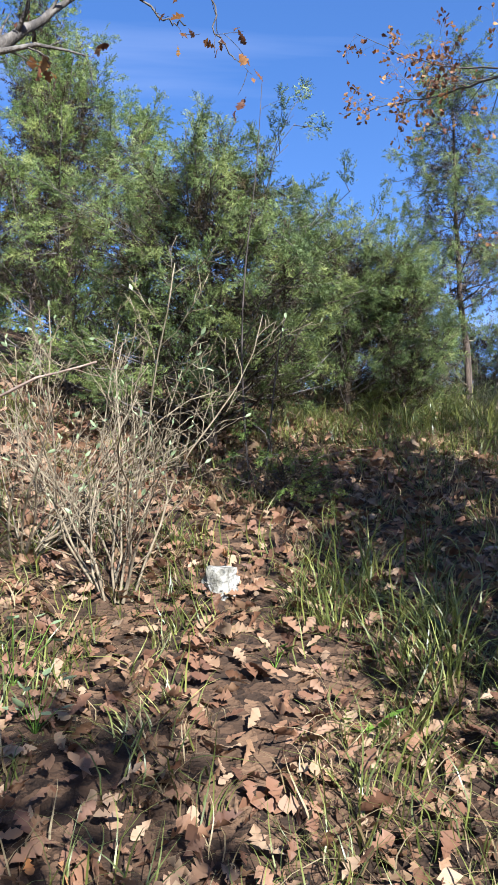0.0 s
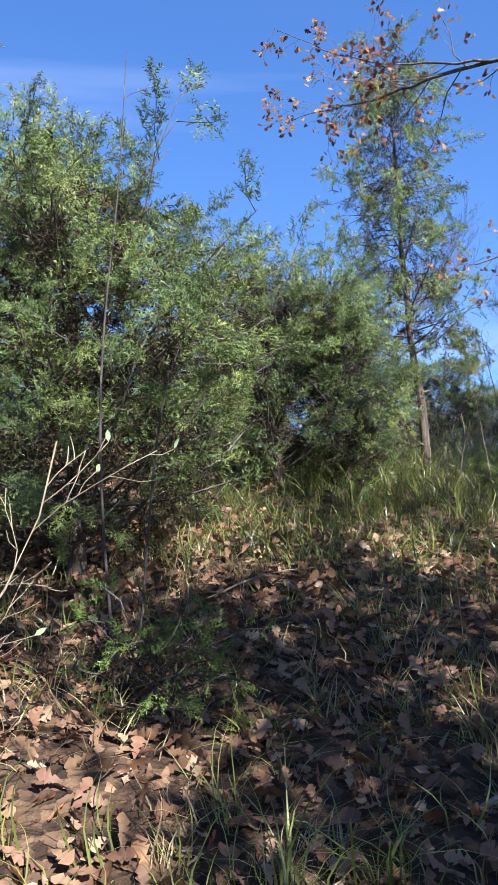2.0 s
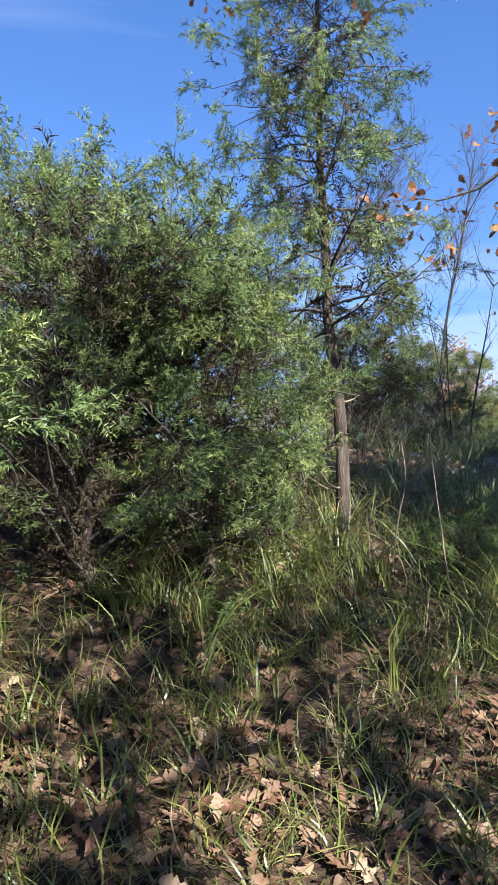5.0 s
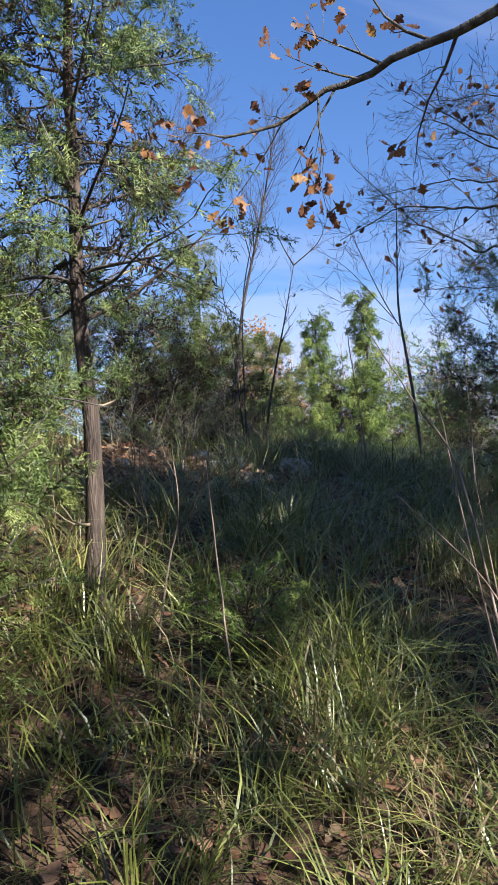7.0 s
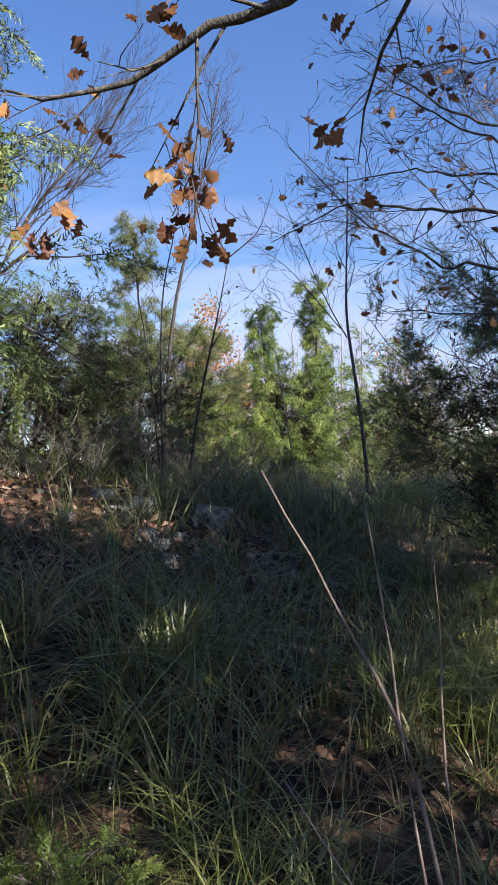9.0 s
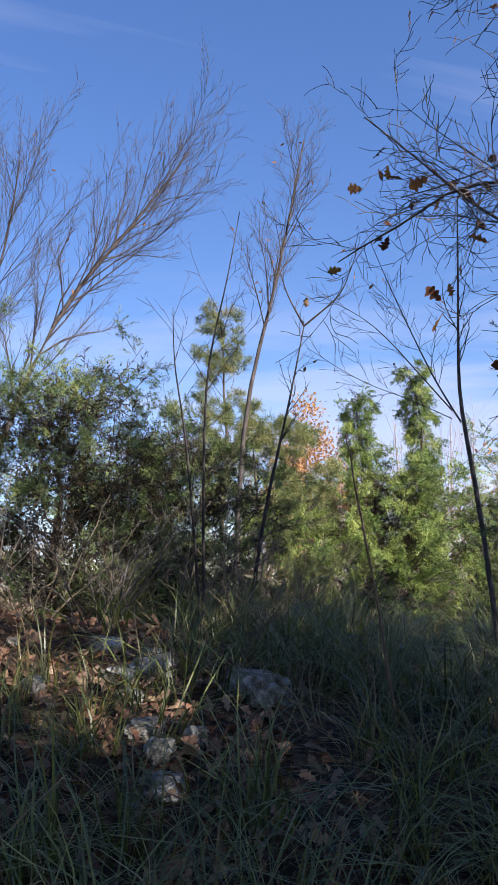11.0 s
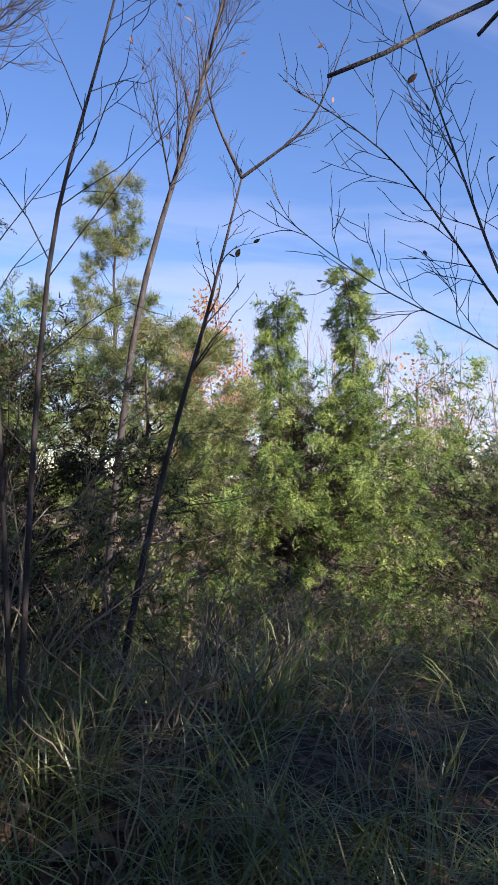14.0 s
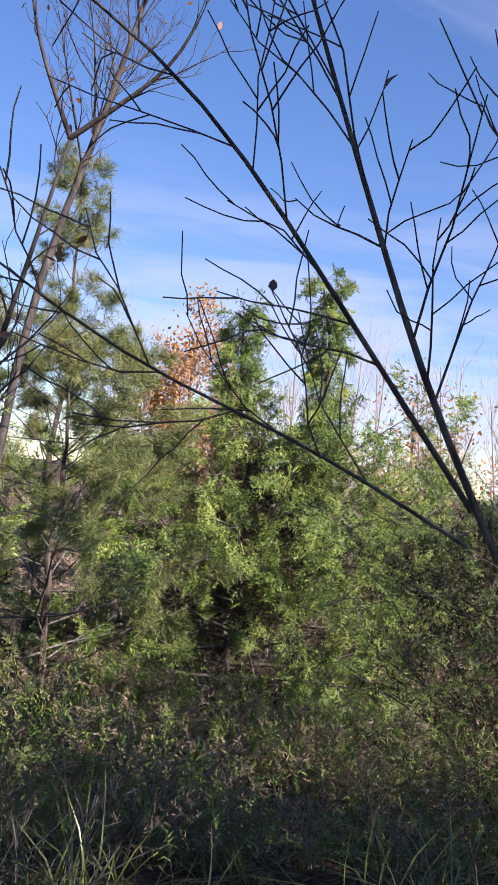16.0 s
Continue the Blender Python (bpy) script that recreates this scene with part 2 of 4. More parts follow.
def part(name, geo, material, parent, label="", smooth=False):
    """One mesh under a thing; its vertices are given in the thing's own space."""
    ob = new(name, geo.mesh(name, material, smooth))
    ob.parent = parent
    return tagged(ob, label)


def tube(geo, path, radii, sides=5):
    path, radii = np.asarray(path, float), np.asarray(radii, float)
    k = len(path)
    d = np.gradient(path, axis=0)
    d /= np.linalg.norm(d, axis=1, keepdims=True) + 1e-9
    ref = np.where(np.abs(d[:, 2:3]) < 0.9, np.array([[0, 0, 1.0]]), np.array([[1.0, 0, 0]]))
    a = np.cross(d, ref)
    a /= np.linalg.norm(a, axis=1, keepdims=True) + 1e-9
    b = np.cross(d, a)
    w = np.linspace(0, 2 * np.pi, sides, endpoint=False)
    ring = path[:, None] + radii[:, None, None] * (a[:, None] * np.cos(w)[None, :, None] + b[:, None] * np.sin(w)[None, :, None])
    i = np.arange(k - 1)[:, None] * sides
    j = np.arange(sides)[None]
    p, q = i + j, i + (j + 1) % sides
    f = np.concatenate([np.stack([p, q, p + sides], -1).reshape(-1, 3), np.stack([q, q + sides, p + sides], -1).reshape(-1, 3)])
    tip = np.array([[(k - 1) * sides + m, (k - 1) * sides + m + 1, (k - 1) * sides] for m in range(1, sides - 1)])
    geo.add(ring.reshape(-1, 3), np.concatenate([f, tip]) if len(tip) else f)


def scatter(geo, bases, places, ways, sizes, rng, flat=0.0, up=None):
    """Copies of small base shapes (their length along x) at places, along ways. flat: how far their upper side keeps to up (or to the ways given)."""
    places, ways, sizes = np.asarray(places, float), np.asarray(ways, float), np.asarray(sizes, float)
    if not len(places):
        return
    x = ways / (np.linalg.norm(ways, axis=1, keepdims=True) + 1e-9)
    r = rng.normal(size=x.shape)
    r = r / np.linalg.norm(r, axis=1, keepdims=True) * (1 - flat) + (np.array([[0, 0, 1.0]]) if up is None else np.asarray(up, float)) * flat
    y = np.cross(r, x)
    y /= np.linalg.norm(y, axis=1, keepdims=True) + 1e-9
    z = np.cross(x, y)
    pick = rng.integers(0, len(bases), len(places))
    for k, (bv, bf) in enumerate(bases):
        s = np.nonzero(pick == k)[0]
        if not len(s):
            continue
        m = np.stack([x[s], y[s], z[s]], 1) * sizes[s, None, None]
        v = np.einsum("vk,nkc->nvc", bv, m) + places[s, None]
        f = bf[None] + (np.arange(len(s)) * len(bv))[:, None, None]
        geo.add(v.reshape(-1, 3), f.reshape(-1, 3))


def curve_path(start, way, length, n, rng, bend=0.15, lift=0.0):
    """A crooked line from start: lift turns it up (or down) along its way."""
    p, d = np.array(start, float), np.array(way, float)
    d /= np.linalg.norm(d)
    out = [p.copy()]
    for _ in range(n - 1):
        d = d + rng.normal(size=3) * bend + np.array([0, 0, lift / n])
        d /= np.linalg.norm(d)
        p = p + d * length / (n - 1)
        out.append(p.copy())
    return np.array(out)


# ---- small shapes ----
def needle_spray(seed, length=0.15, sides=7, needles=9, nl=0.017, nw=0.0032, face=0.6):
    """A shoot with side shoots set with needles. face: 1 all round, towards 0 a fan that faces its z."""
    rng = np.random.default_rng(seed)
    g = Geo()
    stems = [(np.zeros(3), np.array([1.0, 0, 0]), length)]
    for k in range(sides):
        t = 0.12 + 0.8 * k / sides
        w = rng.normal(size=3) * np.array([0.1, 1, face])
        w[0] = abs(w[0]) + 0.9
        stems.append((np.array([t * length, 0, 0]), w / np.linalg.norm(w), length * (0.62 - 0.35 * t) * rng.uniform(0.7, 1.2)))
    for s, w, ln in stems:
        side = np.cross(w, rng.normal(size=3))
        side /= np.linalg.norm(side)
        e = s + w * ln
        g.add([s - side * 0.0009, s + side * 0.0009, e], [[0, 1, 2]])
        m = max(4, int(needles * ln / (length * 0.5)))
        for j in range(m):
            at = s + w * ln * (0.1 + 0.95 * j / m)
            q = rng.normal(size=3) * np.array([1, 1, face])
            q -= w * q.dot(w)
            q /= np.linalg.norm(q)
            nd = w * 0.75 + q
            nd /= np.linalg.norm(nd)
            sd = np.cross(nd, np.array([0, 0, 1 - face]) + rng.normal(size=3) * 0.8 * face)
            sd /= np.linalg.norm(sd)
            tip = at + nd * nl * rng.uniform(0.7, 1.2)
            g.add([at - sd * nw / 2, at + sd * nw / 2, tip], [[0, 1, 2]])
    return np.concatenate(g.v), np.concatenate(g.f)


def oak_leaf(seed, length=1.0, keep=None):
    """A lobed leaf, its stalk at the origin, curled along its length and across it."""
    rng = np.random.default_rng(seed)
    half = [(0.0, 0.012), (0.16, 0.02), (0.24, 0.10), (0.34, 0.17), (0.41, 0.09), (0.50, 0.25), (0.60, 0.26), (0.64, 0.13), (0.75, 0.26), (0.83, 0.20), (0.87, 0.11), (0.95, 0.10)]
    if keep:
        half = [half[k] for k in keep]
    curl, cup, twist = rng.uniform(-0.5, 0.7), rng.uniform(-0.6, 1.0), rng.uniform(-0.5, 0.5)
    v = []
    for t, w in half:
        w *= rng.uniform(0.8, 1.2)
        for s in (0, 1, -1):
            y = s * w
            v.append((t, y, curl * t * t * 0.35 + cup * y * y * 1.6 + twist * t * y + (0.03 * rng.normal() if s else 0.0)))
    v.append((1.0, 0, curl * 0.35))
    f = []
    for k in range(len(half) - 1):
        a, b = 3 * k, 3 * k + 3
        f += [(a, b, a + 1), (b, b + 1, a + 1), (a, a + 2, b), (b, a + 2, b + 2)]
    e = 3 * (len(half) - 1)
    f += [(e, 3 * len(half), e + 1), (e, e + 2, 3 * len(half))]
    return np.array(v) * length, np.array(f)


def small_leaf(seed):
    rng = np.random.default_rng(seed)
    c = rng.uniform(-0.3, 0.4)
    v = [(0, 0, 0), (0.35, 0.2, 0.1 * c), (0.7, 0.17, 0.3 * c), (1, 0, 0.6 * c), (0.7, -0.17, 0.3 * c), (0.35, -0.2, 0.1 * c), (0.5, 0, -0.06)]
    return np.array(v), np.array([(6, k, (k + 1) % 6) for k in range(6)])


def grass_tuft(seed, blades=13, height=0.36, width=0.0052, lean=0.5, spread=0.05):
    """A tuft: its height along x, so that scatter() can set it up."""
    rng = np.random.default_rng(seed)
    g = Geo()
    for _ in range(blades):
        a = rng.uniform(0, 2 * np.pi)
        out = np.array([0, math.cos(a), math.sin(a)])
        side = np.array([0, -math.sin(a), math.cos(a)])
        h, b = height * rng.uniform(0.5, 1.2), lean * rng.uniform(0.45, 1.3)
        s = out * spread * rng.uniform(0, 1) + side * spread * rng.normal() * 0.5
        rows = []
        for k in range(5):
            t = (k / 4) ** 0.85
            c = s + np.array([1.0, 0, 0]) * h * (t - 0.46 * b * t ** 2.4) + out * h * b * 0.75 * t ** 1.9 + side * 0.02 * math.sin(3 * t + a)
            w = width * (1 - t ** 1.6) * rng.uniform(0.9, 1.1) + 0.0004
            rows += [c - side * w / 2, c + side * w / 2]
        g.add(rows, [q for k in range(4) for q in ((2 * k, 2 * k + 1, 2 * k + 2), (2 * k + 1, 2 * k + 3, 2 * k + 2))])
    return np.concatenate(g.v), np.concatenate(g.f)


SPRAYS = [needle_spray(k, length=0.10, sides=4, needles=6, nl=0.020, nw=0.0052, face=0.45) for k in range(8)]
SPRAYS_DEEP = [needle_spray(90 + k, length=0.14, sides=3, needles=4, nl=0.033, nw=0.0078) for k in range(6)]
THICKET = [needle_spray(110 + k, length=0.15, sides=3, needles=3, nl=0.06, nw=0.010) for k in range(5)]
SPRAYS_FAR = [needle_spray(40 + k, length=0.17, sides=4, needles=5, nl=0.034, nw=0.0105, face=0.4) for k in range(6)]
PINE_TUFTS = [needle_spray(60 + k, length=0.14, sides=3, needles=9, nl=0.085, nw=0.0055) for k in range(4)]
OAK_LEAVES = [oak_leaf(k) for k in range(9)]
LITTER_LEAVES = [oak_leaf(80 + k, keep=(0, 3, 4, 6, 7, 8, 11)) for k in range(12)]
CANOPY_LEAVES = [(np.array([(0, 0, 0), (0.5, 0.28, 0.06), (1, 0, 0), (0.5, -0.28, 0.06)]), np.array([(0, 2, 1), (0, 3, 2)]))]
SMALL_LEAVES = [small_leaf(k) for k in range(5)]
TUFTS = [grass_tuft(k, 12, 0.34, 0.0058, 0.9, 0.06) for k in range(7)]
TUFTS_LONG = [grass_tuft(30 + k, 19, 0.50, 0.0056, 1.35, 0.06) for k in range(8)]
TUFTS_LOW = [grass_tuft(60 + k, 9, 0.17, 0.0045, 1.2, 0.06) for k in range(6)]


# ---- ground ----
def ground_z(x, y):
    x, y = np.asarray(x, float), np.asarray(y, float)
    yc = np.clip(y, -4.0, 11.3)
    z = -0.10 + 0.543 * yc - 0.0131 * yc ** 2 - 0.089 * np.clip(x, -3.0, 8.0)
    low = np.minimum(y + 4.0, 0.0)
    z = z - 14.0 * (1 - np.exp(low / 22.0))
    d = np.maximum(y - 11.3, 0.0)
    a, b, c = np.minimum(d, 2.4), np.clip(d - 2.4, 0, 2.6), np.maximum(d - 5.0, 0)
    z = z + 0.10 * a - 0.12 * a ** 2 - 0.123 * b - 0.28 * 7.0 * (1 - np.exp(-c / 7.0))
    bank = np.maximum(-1.0 - x, 0.0)
    z = z + 1.6 * (1 - np.exp(-bank * 0.22)) * np.exp(-(np.maximum(y - 14, 0) / 12) ** 2)
    z = z + 0.035 * np.sin(2.3 * x + 0.7 * y) * np.sin(1.9 * y - 0.4 * x) + 0.018 * np.sin(6.1 * x + 1.3) * np.sin(5.3 * y + 2.0 * x)
    return z


def gz(x, y):
    return float(ground_z(x, y))


def build_ground():
    def steps(lo, hi, fine, far, n):
        mid = np.arange(lo, hi + fine / 2, fine)
        grow = np.geomspace(fine, far, n)
        return np.concatenate([lo - np.cumsum(grow)[::-1], mid, hi + np.cumsum(grow)])
    xs, ys = steps(-6, 12, 0.14, 800, 26), steps(-2, 20, 0.14, 800, 26)
    gx, gy = np.meshgrid(xs, ys)
    v = np.stack([gx, gy, ground_z(gx, gy)], -1).reshape(-1, 3)
    w = len(xs)
    i = (np.arange(len(ys) - 1)[:, None] * w + np.arange(w - 1)[None]).ravel()
    g = Geo()
    g.add(v, np.concatenate([np.stack([i, i + 1, i + w + 1], -1), np.stack([i, i + w + 1, i + w], -1)]))
    ob = new("ground", g.mesh("ground", M_soil, True))
    tagged(ob, "dark brown soil of a steep wooded hillside", "ground", kind="structure")


build_ground()


# ---- trees ----
def along(path, u):
    """Places on a path at shares u of its points, and its way there."""
    k = len(path) - 1
    f = np.clip(np.asarray(u, float), 0, 1) * k
    i = np.minimum(f.astype(int), k - 1)
    w = path[i + 1] - path[i]
    return path[i] + w * (f - i)[:, None], w / (np.linalg.norm(w, axis=1, keepdims=True) + 1e-9)


def conifer(name, label, place, height, width, seed, material, sprays=SPRAYS, limbs=60, dens=1.0, lean=(0, 0), trunk_r=0.03, bare=0.1,
            profile=lambda h: 1.0 - 0.75 * h, lift=0.5, pitch=0.35, size=1.0, droop=-0.25, tip_up=0.0, sub=1.0, wobble=0.03, inner=0.3, group="", twig=0.3, stubs=0, thick=1.0, fill=1.0):
    """A juniper or the like: trunk, limbs with side twigs, and a crown of needle sprays along them."""
    rng = np.random.default_rng(seed)
    x, y = place
    ob = thing(name, label, "tree", (x, y, gz(x, y) - 0.04), group)
    trunk, wood, crown = Geo(), Geo(), Geo()
    k = 16
    t = np.linspace(0, 1, k)
    axis = np.stack([lean[0] * t ** 1.3, lean[1] * t ** 1.3, height * t], 1)
    axis[1:, :2] += np.cumsum(rng.normal(size=(k - 1, 2)) * wobble, 0) * height / 4
    tube(trunk, axis, trunk_r * (1 - 0.85 * t) * (1 + 0.45 * np.exp(-t * 22)), 10)
    part("trunk", trunk, M_bark_j, ob, "", True)
    P, W, S, U, deep = [], [], [], [], ([], [])
    for i in range(limbs):
        h = bare + (1 - bare) * ((i + rng.uniform()) / limbs) ** 0.9
        s = along(axis, [h])[0][0]
        az = i * 2.39996 + rng.normal() * 0.4
        ln = width * profile(h) * rng.uniform(0.45, 1.2) + 0.06
        w = np.array([math.cos(az), math.sin(az), pitch + 0.9 * h * tip_up + rng.normal() * 0.18])
        n = 7
        limb = curve_path(s, w, ln * 1.08, n, rng, 0.13, lift)
        r0 = max(0.0035, trunk_r * (1 - 0.85 * h) * 0.36)
        g = wood
        if i % max(1, limbs // 9) == 0:
            g = Geo()
        tube(g, limb, np.linspace(r0, 0.0018, n), 4)
        if g is not wood:
            part("limb", g, M_bark_j, ob)
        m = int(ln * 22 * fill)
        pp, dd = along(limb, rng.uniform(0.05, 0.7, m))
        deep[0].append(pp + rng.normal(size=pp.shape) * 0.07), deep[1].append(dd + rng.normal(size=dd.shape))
        count = max(2, int(ln * 2.1 * sub))
        us = inner + (1 - inner) * (np.arange(count) + rng.uniform(size=count)) / count
        ps, ds = along(limb, us)
        for u, p, d in zip(us, ps, ds):
            q = rng.normal(size=3)
            q[2] *= 0.7
            q -= d * q.dot(d)
            q /= np.linalg.norm(q)
            sl = twig * rng.uniform(0.6, 1.35)
            shoot = curve_path(p, d * 0.9 + q * 0.9, sl, 4, rng, 0.18, droop)
            tube(wood, shoot, np.linspace(0.0030, 0.001, 4), 3)
            m = max(3, int(sl * 70 * dens * thick))
            uu = 0.05 + 0.95 * ((np.arange(m) + rng.uniform(0.3, 1.0, m)) / m) ** 0.75
            pp, dd = along(shoot, uu)
            pp = pp + rng.normal(size=pp.shape) * (0.03 * (1.1 - uu) * sl / 0.3)[:, None]
            dd = dd + rng.normal(size=dd.shape) * 0.55
            dd[:, 2] += droop * 0.5
            out = p - s
            out = out / (np.linalg.norm(out) + 1e-6) * 0.8 + rng.normal(size=3) * 0.35 + np.array([0, 0, 0.45])
            U.append(np.repeat(out[None] / np.linalg.norm(out), m, 0))
            P.append(pp), W.append(dd), S.append(size * (1.25 - 0.6 * uu) * rng.uniform(0.75, 1.15, m))
    for i in range(stubs):
        g = Geo()
        h = rng.uniform(0.05, 0.55)
        az = rng.uniform(0, 6.28)
        tube(g, curve_path(along(axis, [h])[0][0], (math.cos(az), math.sin(az), rng.uniform(-0.3, 0.5)), rng.uniform(0.1, 0.5), 6, rng, 0.25), np.linspace(0.008, 0.002, 6), 5)
        part("dead_stub", g, M_bark_pale, ob, "bleached broken branch stub")
    # dead inner fill; its dark colour puts shade into the crown's hollows
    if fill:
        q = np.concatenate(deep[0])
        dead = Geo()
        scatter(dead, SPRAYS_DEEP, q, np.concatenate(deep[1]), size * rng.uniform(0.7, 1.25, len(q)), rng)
        tagged(part("inner_foliage", dead, M_dead_shade, ob, "dead brown inner foliage, darkened for shaded hollows"), kind="stuff")
    scatter(crown, sprays, np.concatenate(P), np.concatenate(W), np.concatenate(S), rng, 0.7, np.concatenate(U))
    tagged(part("branchwork", wood, M_bark_oak, ob), kind="stuff")
    tagged(part("crown", crown, material, ob), kind="stuff")
    return ob


def round_bush(h):
    return math.sqrt(max(0.03, 1 - (1.75 * (h - 0.38)) ** 2)) if h > 0.38 else 0.82 + 0.18 * h / 0.38


def spire(h):
    return (1 - h) ** 0.7 * 0.9 + 0.05


def grow(geo, path, r0, r1, rng, depth, gap, ratio, spread, tips, lift=0.3, least=0.12):
    """A bare branch along a path, with side branches that branch in turn; tips gathers the twig ends."""
    n = len(path)
    tube(geo, path, np.linspace(r0, r1, n), 6 if r0 > 0.012 else (4 if r0 > 0.004 else 3))
    length = float(np.linalg.norm(np.diff(path, axis=0), axis=1).sum())
    tips.append((path[-1], path[-1] - path[-2]))
    if depth <= 0:
        return
    count = max(1, int(length / gap))
    us = 0.18 + 0.8 * (np.arange(count) + rng.uniform(size=count)) / count
    ps, ds = along(path, us)
    for u, p, d in zip(us, ps, ds):
        q = rng.normal(size=3)
        q -= d * q.dot(d)
        q /= np.linalg.norm(q) + 1e-9
        ln = max(least, length * ratio * (1.1 - 0.6 * u) * rng.uniform(0.5, 1.2))
        r = (r0 + (r1 - r0) * u) * 0.55
        side = curve_path(p, d + q * spread, ln, 5, rng, 0.16, lift)
        grow(geo, side, max(r, 0.0014), 0.0010, rng, depth - 1, gap * 0.6, ratio, spread, tips, lift, least)


def smooth_path(points, n=12):
    """A soft line through a few places."""
    p = np.asarray(points, float)
    u = np.linspace(0, len(p) - 1, n)
    out = np.stack([np.interp(u, np.arange(len(p)), p[:, c]) for c in range(3)], 1)
    for _ in range(4):
        out[1:-1] = (out[:-2] + 2 * out[1:-1] + out[2:]) / 4
    return out


def bare_tree(name, label, stems, radii, seed, material, depth=3, gap=0.28, ratio=0.4, spread=0.75, leaves=0, leaf_material=None, leaf_size=0.05,
              bases=None, lift=0.3, category="tree", least=0.12, group="", low=0, loose=0.0):
    """A leafless tree: its stems given as lines through a few places, the rest grown from them."""
    rng = np.random.default_rng(seed)
    base = np.array(stems[0][0], float)
    ob = thing(name, label, category, base, group)
    tips = []
    for k, (stem, r) in enumerate(zip(stems, radii)):
        g, tw = Geo(), Geo()
        path = smooth_path(stem) - base
        tube(g, path, np.linspace(r, max(0.0012, r * 0.25), len(path)), 8)
        part("trunk" if k == 0 else "limb", g, material, ob, "", True)
        top = path[low:] if k == 0 else path
        grow(tw, top, r * (0.9 if k else 0.7), max(0.001, r * 0.2), rng, depth, gap, ratio, spread, tips, lift, least)
        tagged(part("twig_spread", tw, material, ob), kind="stuff")
    if leaves:
        pick = rng.integers(0, len(tips), leaves)
        p = np.array([tips[i][0] for i in pick]) + rng.normal(size=(leaves, 3)) * loose
        w = np.array([tips[i][1] / (np.linalg.norm(tips[i][1]) + 1e-9) for i in pick]) + rng.normal(size=(len(pick), 3)) * 0.6 + np.array([0, 0, -0.5])
        g = Geo()
        scatter(g, bases or SMALL_LEAVES, p, w, leaf_size * rng.uniform(0.6, 1.2, len(p)), rng)
        tagged(part("foliage", g, leaf_material, ob), kind="stuff")
    return ob


def oak(name, label, place, height, width, seed, leaves, extra=(), extra_r=(), leaf_material=None, trunk_r=0.12, clear=0.45, hang=1.0, twiggy=2):
    """An autumn oak: trunk, crooked limbs, leaf clusters at the twig ends; extra limbs run through given places."""
    rng = np.random.default_rng(seed)
    base = np.array([place[0], place[1], gz(*place) - 0.06])
    ob = thing(name, label, "tree", base)
    trunk = Geo()
    axis = curve_path((0, 0, 0), (0, 0, 1), height, 10, rng, 0.08, 0.3)
    tube(trunk, axis, trunk_r * np.linspace(1, 0.2, 10) * (1 + 0.4 * np.exp(-np.arange(10.0))), 10)
    part("trunk", trunk, M_bark_oak, ob, "", True)
    tips, near = [], []
    wood = Geo()
    for i in range(13):
        h = clear + (0.97 - clear) * (i + rng.uniform()) / 13
        az = i * 2.4 + rng.normal() * 0.3
        s = along(axis, [h])[0][0]
        limb = curve_path(s, (math.cos(az), math.sin(az), 0.45 + rng.normal() * 0.2), width * rng.uniform(0.75, 1.1) * (1.15 - 0.5 * h), 8, rng, 0.2, 0.2)
        g = Geo()
        tube(g, limb, np.linspace(trunk_r * 0.35 * (1.2 - h), 0.006, 8), 6)
        part("limb", g, M_bark_oak, ob)
        grow(wood, limb, trunk_r * 0.3 * (1.2 - h), 0.004, rng, 2, 0.16, 0.42, 0.9, tips, 0.1)
    for path, r in zip(extra, extra_r):
        p = smooth_path(path, 24) - base
        p = p + np.concatenate([np.zeros((1, 3)), rng.normal(size=(22, 3)) * 0.008, np.zeros((1, 3))])
        g = Geo()
        tube(g, p, np.linspace(r, 0.0022, 24), 8)
        part("limb", g, M_bark_oak, ob, "", True)
        own = []
        grow(wood, p[5:], r * 0.7, 0.002, rng, twiggy, 0.15 if twiggy < 3 else 0.10, 0.26, 0.9, own, 0.1, 0.1)
        near += own
    tagged(part("twig_spread", wood, M_bark_oak, ob), kind="stuff")
    g = Geo()
    for ends, n, bases, size in ((tips, leaves, CANOPY_LEAVES, 0.15), (near, len(near) * hang, OAK_LEAVES, 0.06)):
        n = int(n)
        if not n or not ends:
            continue
        pick = rng.integers(0, len(ends), n)
        p = np.array([ends[i][0] for i in pick]) + rng.normal(size=(n, 3)) * (0.02 if ends is near else 0.16)
        w = np.array([ends[i][1] / (np.linalg.norm(ends[i][1]) + 1e-9) for i in pick]) + rng.normal(size=(n, 3)) * 0.8 + np.array([0, 0, -0.35])
        scatter(g, bases, p, w, size * rng.uniform(0.65, 1.2, n), rng)
    tagged(part("crown", g, leaf_material or M_oak_leaf, ob), kind="stuff")
    return ob


conifer("juniper", "dense blue-green prickly juniper on the leafy slope", (-0.22, 5.2), 1.92, 1.12, 1, M_juniper_blue, limbs=130, sub=1.9, inner=0.3, dens=1.0, bare=0.07, profile=round_bush, lift=0.35, pitch=0.2, trunk_r=0.04)
conifer("juniper", "bushy juniper with sparse twisted top shoots", (0.9, 7.3), 1.6, 1.0, 2, M_juniper_blue, sub=1.5, inner=0.32, limbs=92, dens=1.0, bare=0.02, profile=round_bush, lift=0.5)
conifer("juniper", "dark dense juniper pressed against the tall thin one", (1.42, 7.4), 1.5, 0.52, 23, M_juniper_blue, sub=1.8, inner=0.25, limbs=85, dens=1.0, bare=0.02, profile=round_bush, lift=0.3, pitch=0.2)
conifer("juniper", "dark spreading juniper low on the bank", (0.5, 9.3), 1.9, 1.15, 24, M_juniper_blue, SPRAYS_FAR, sub=1.5, inner=0.3, limbs=70, dens=0.7, bare=0.02, profile=round_bush, lift=0.3)
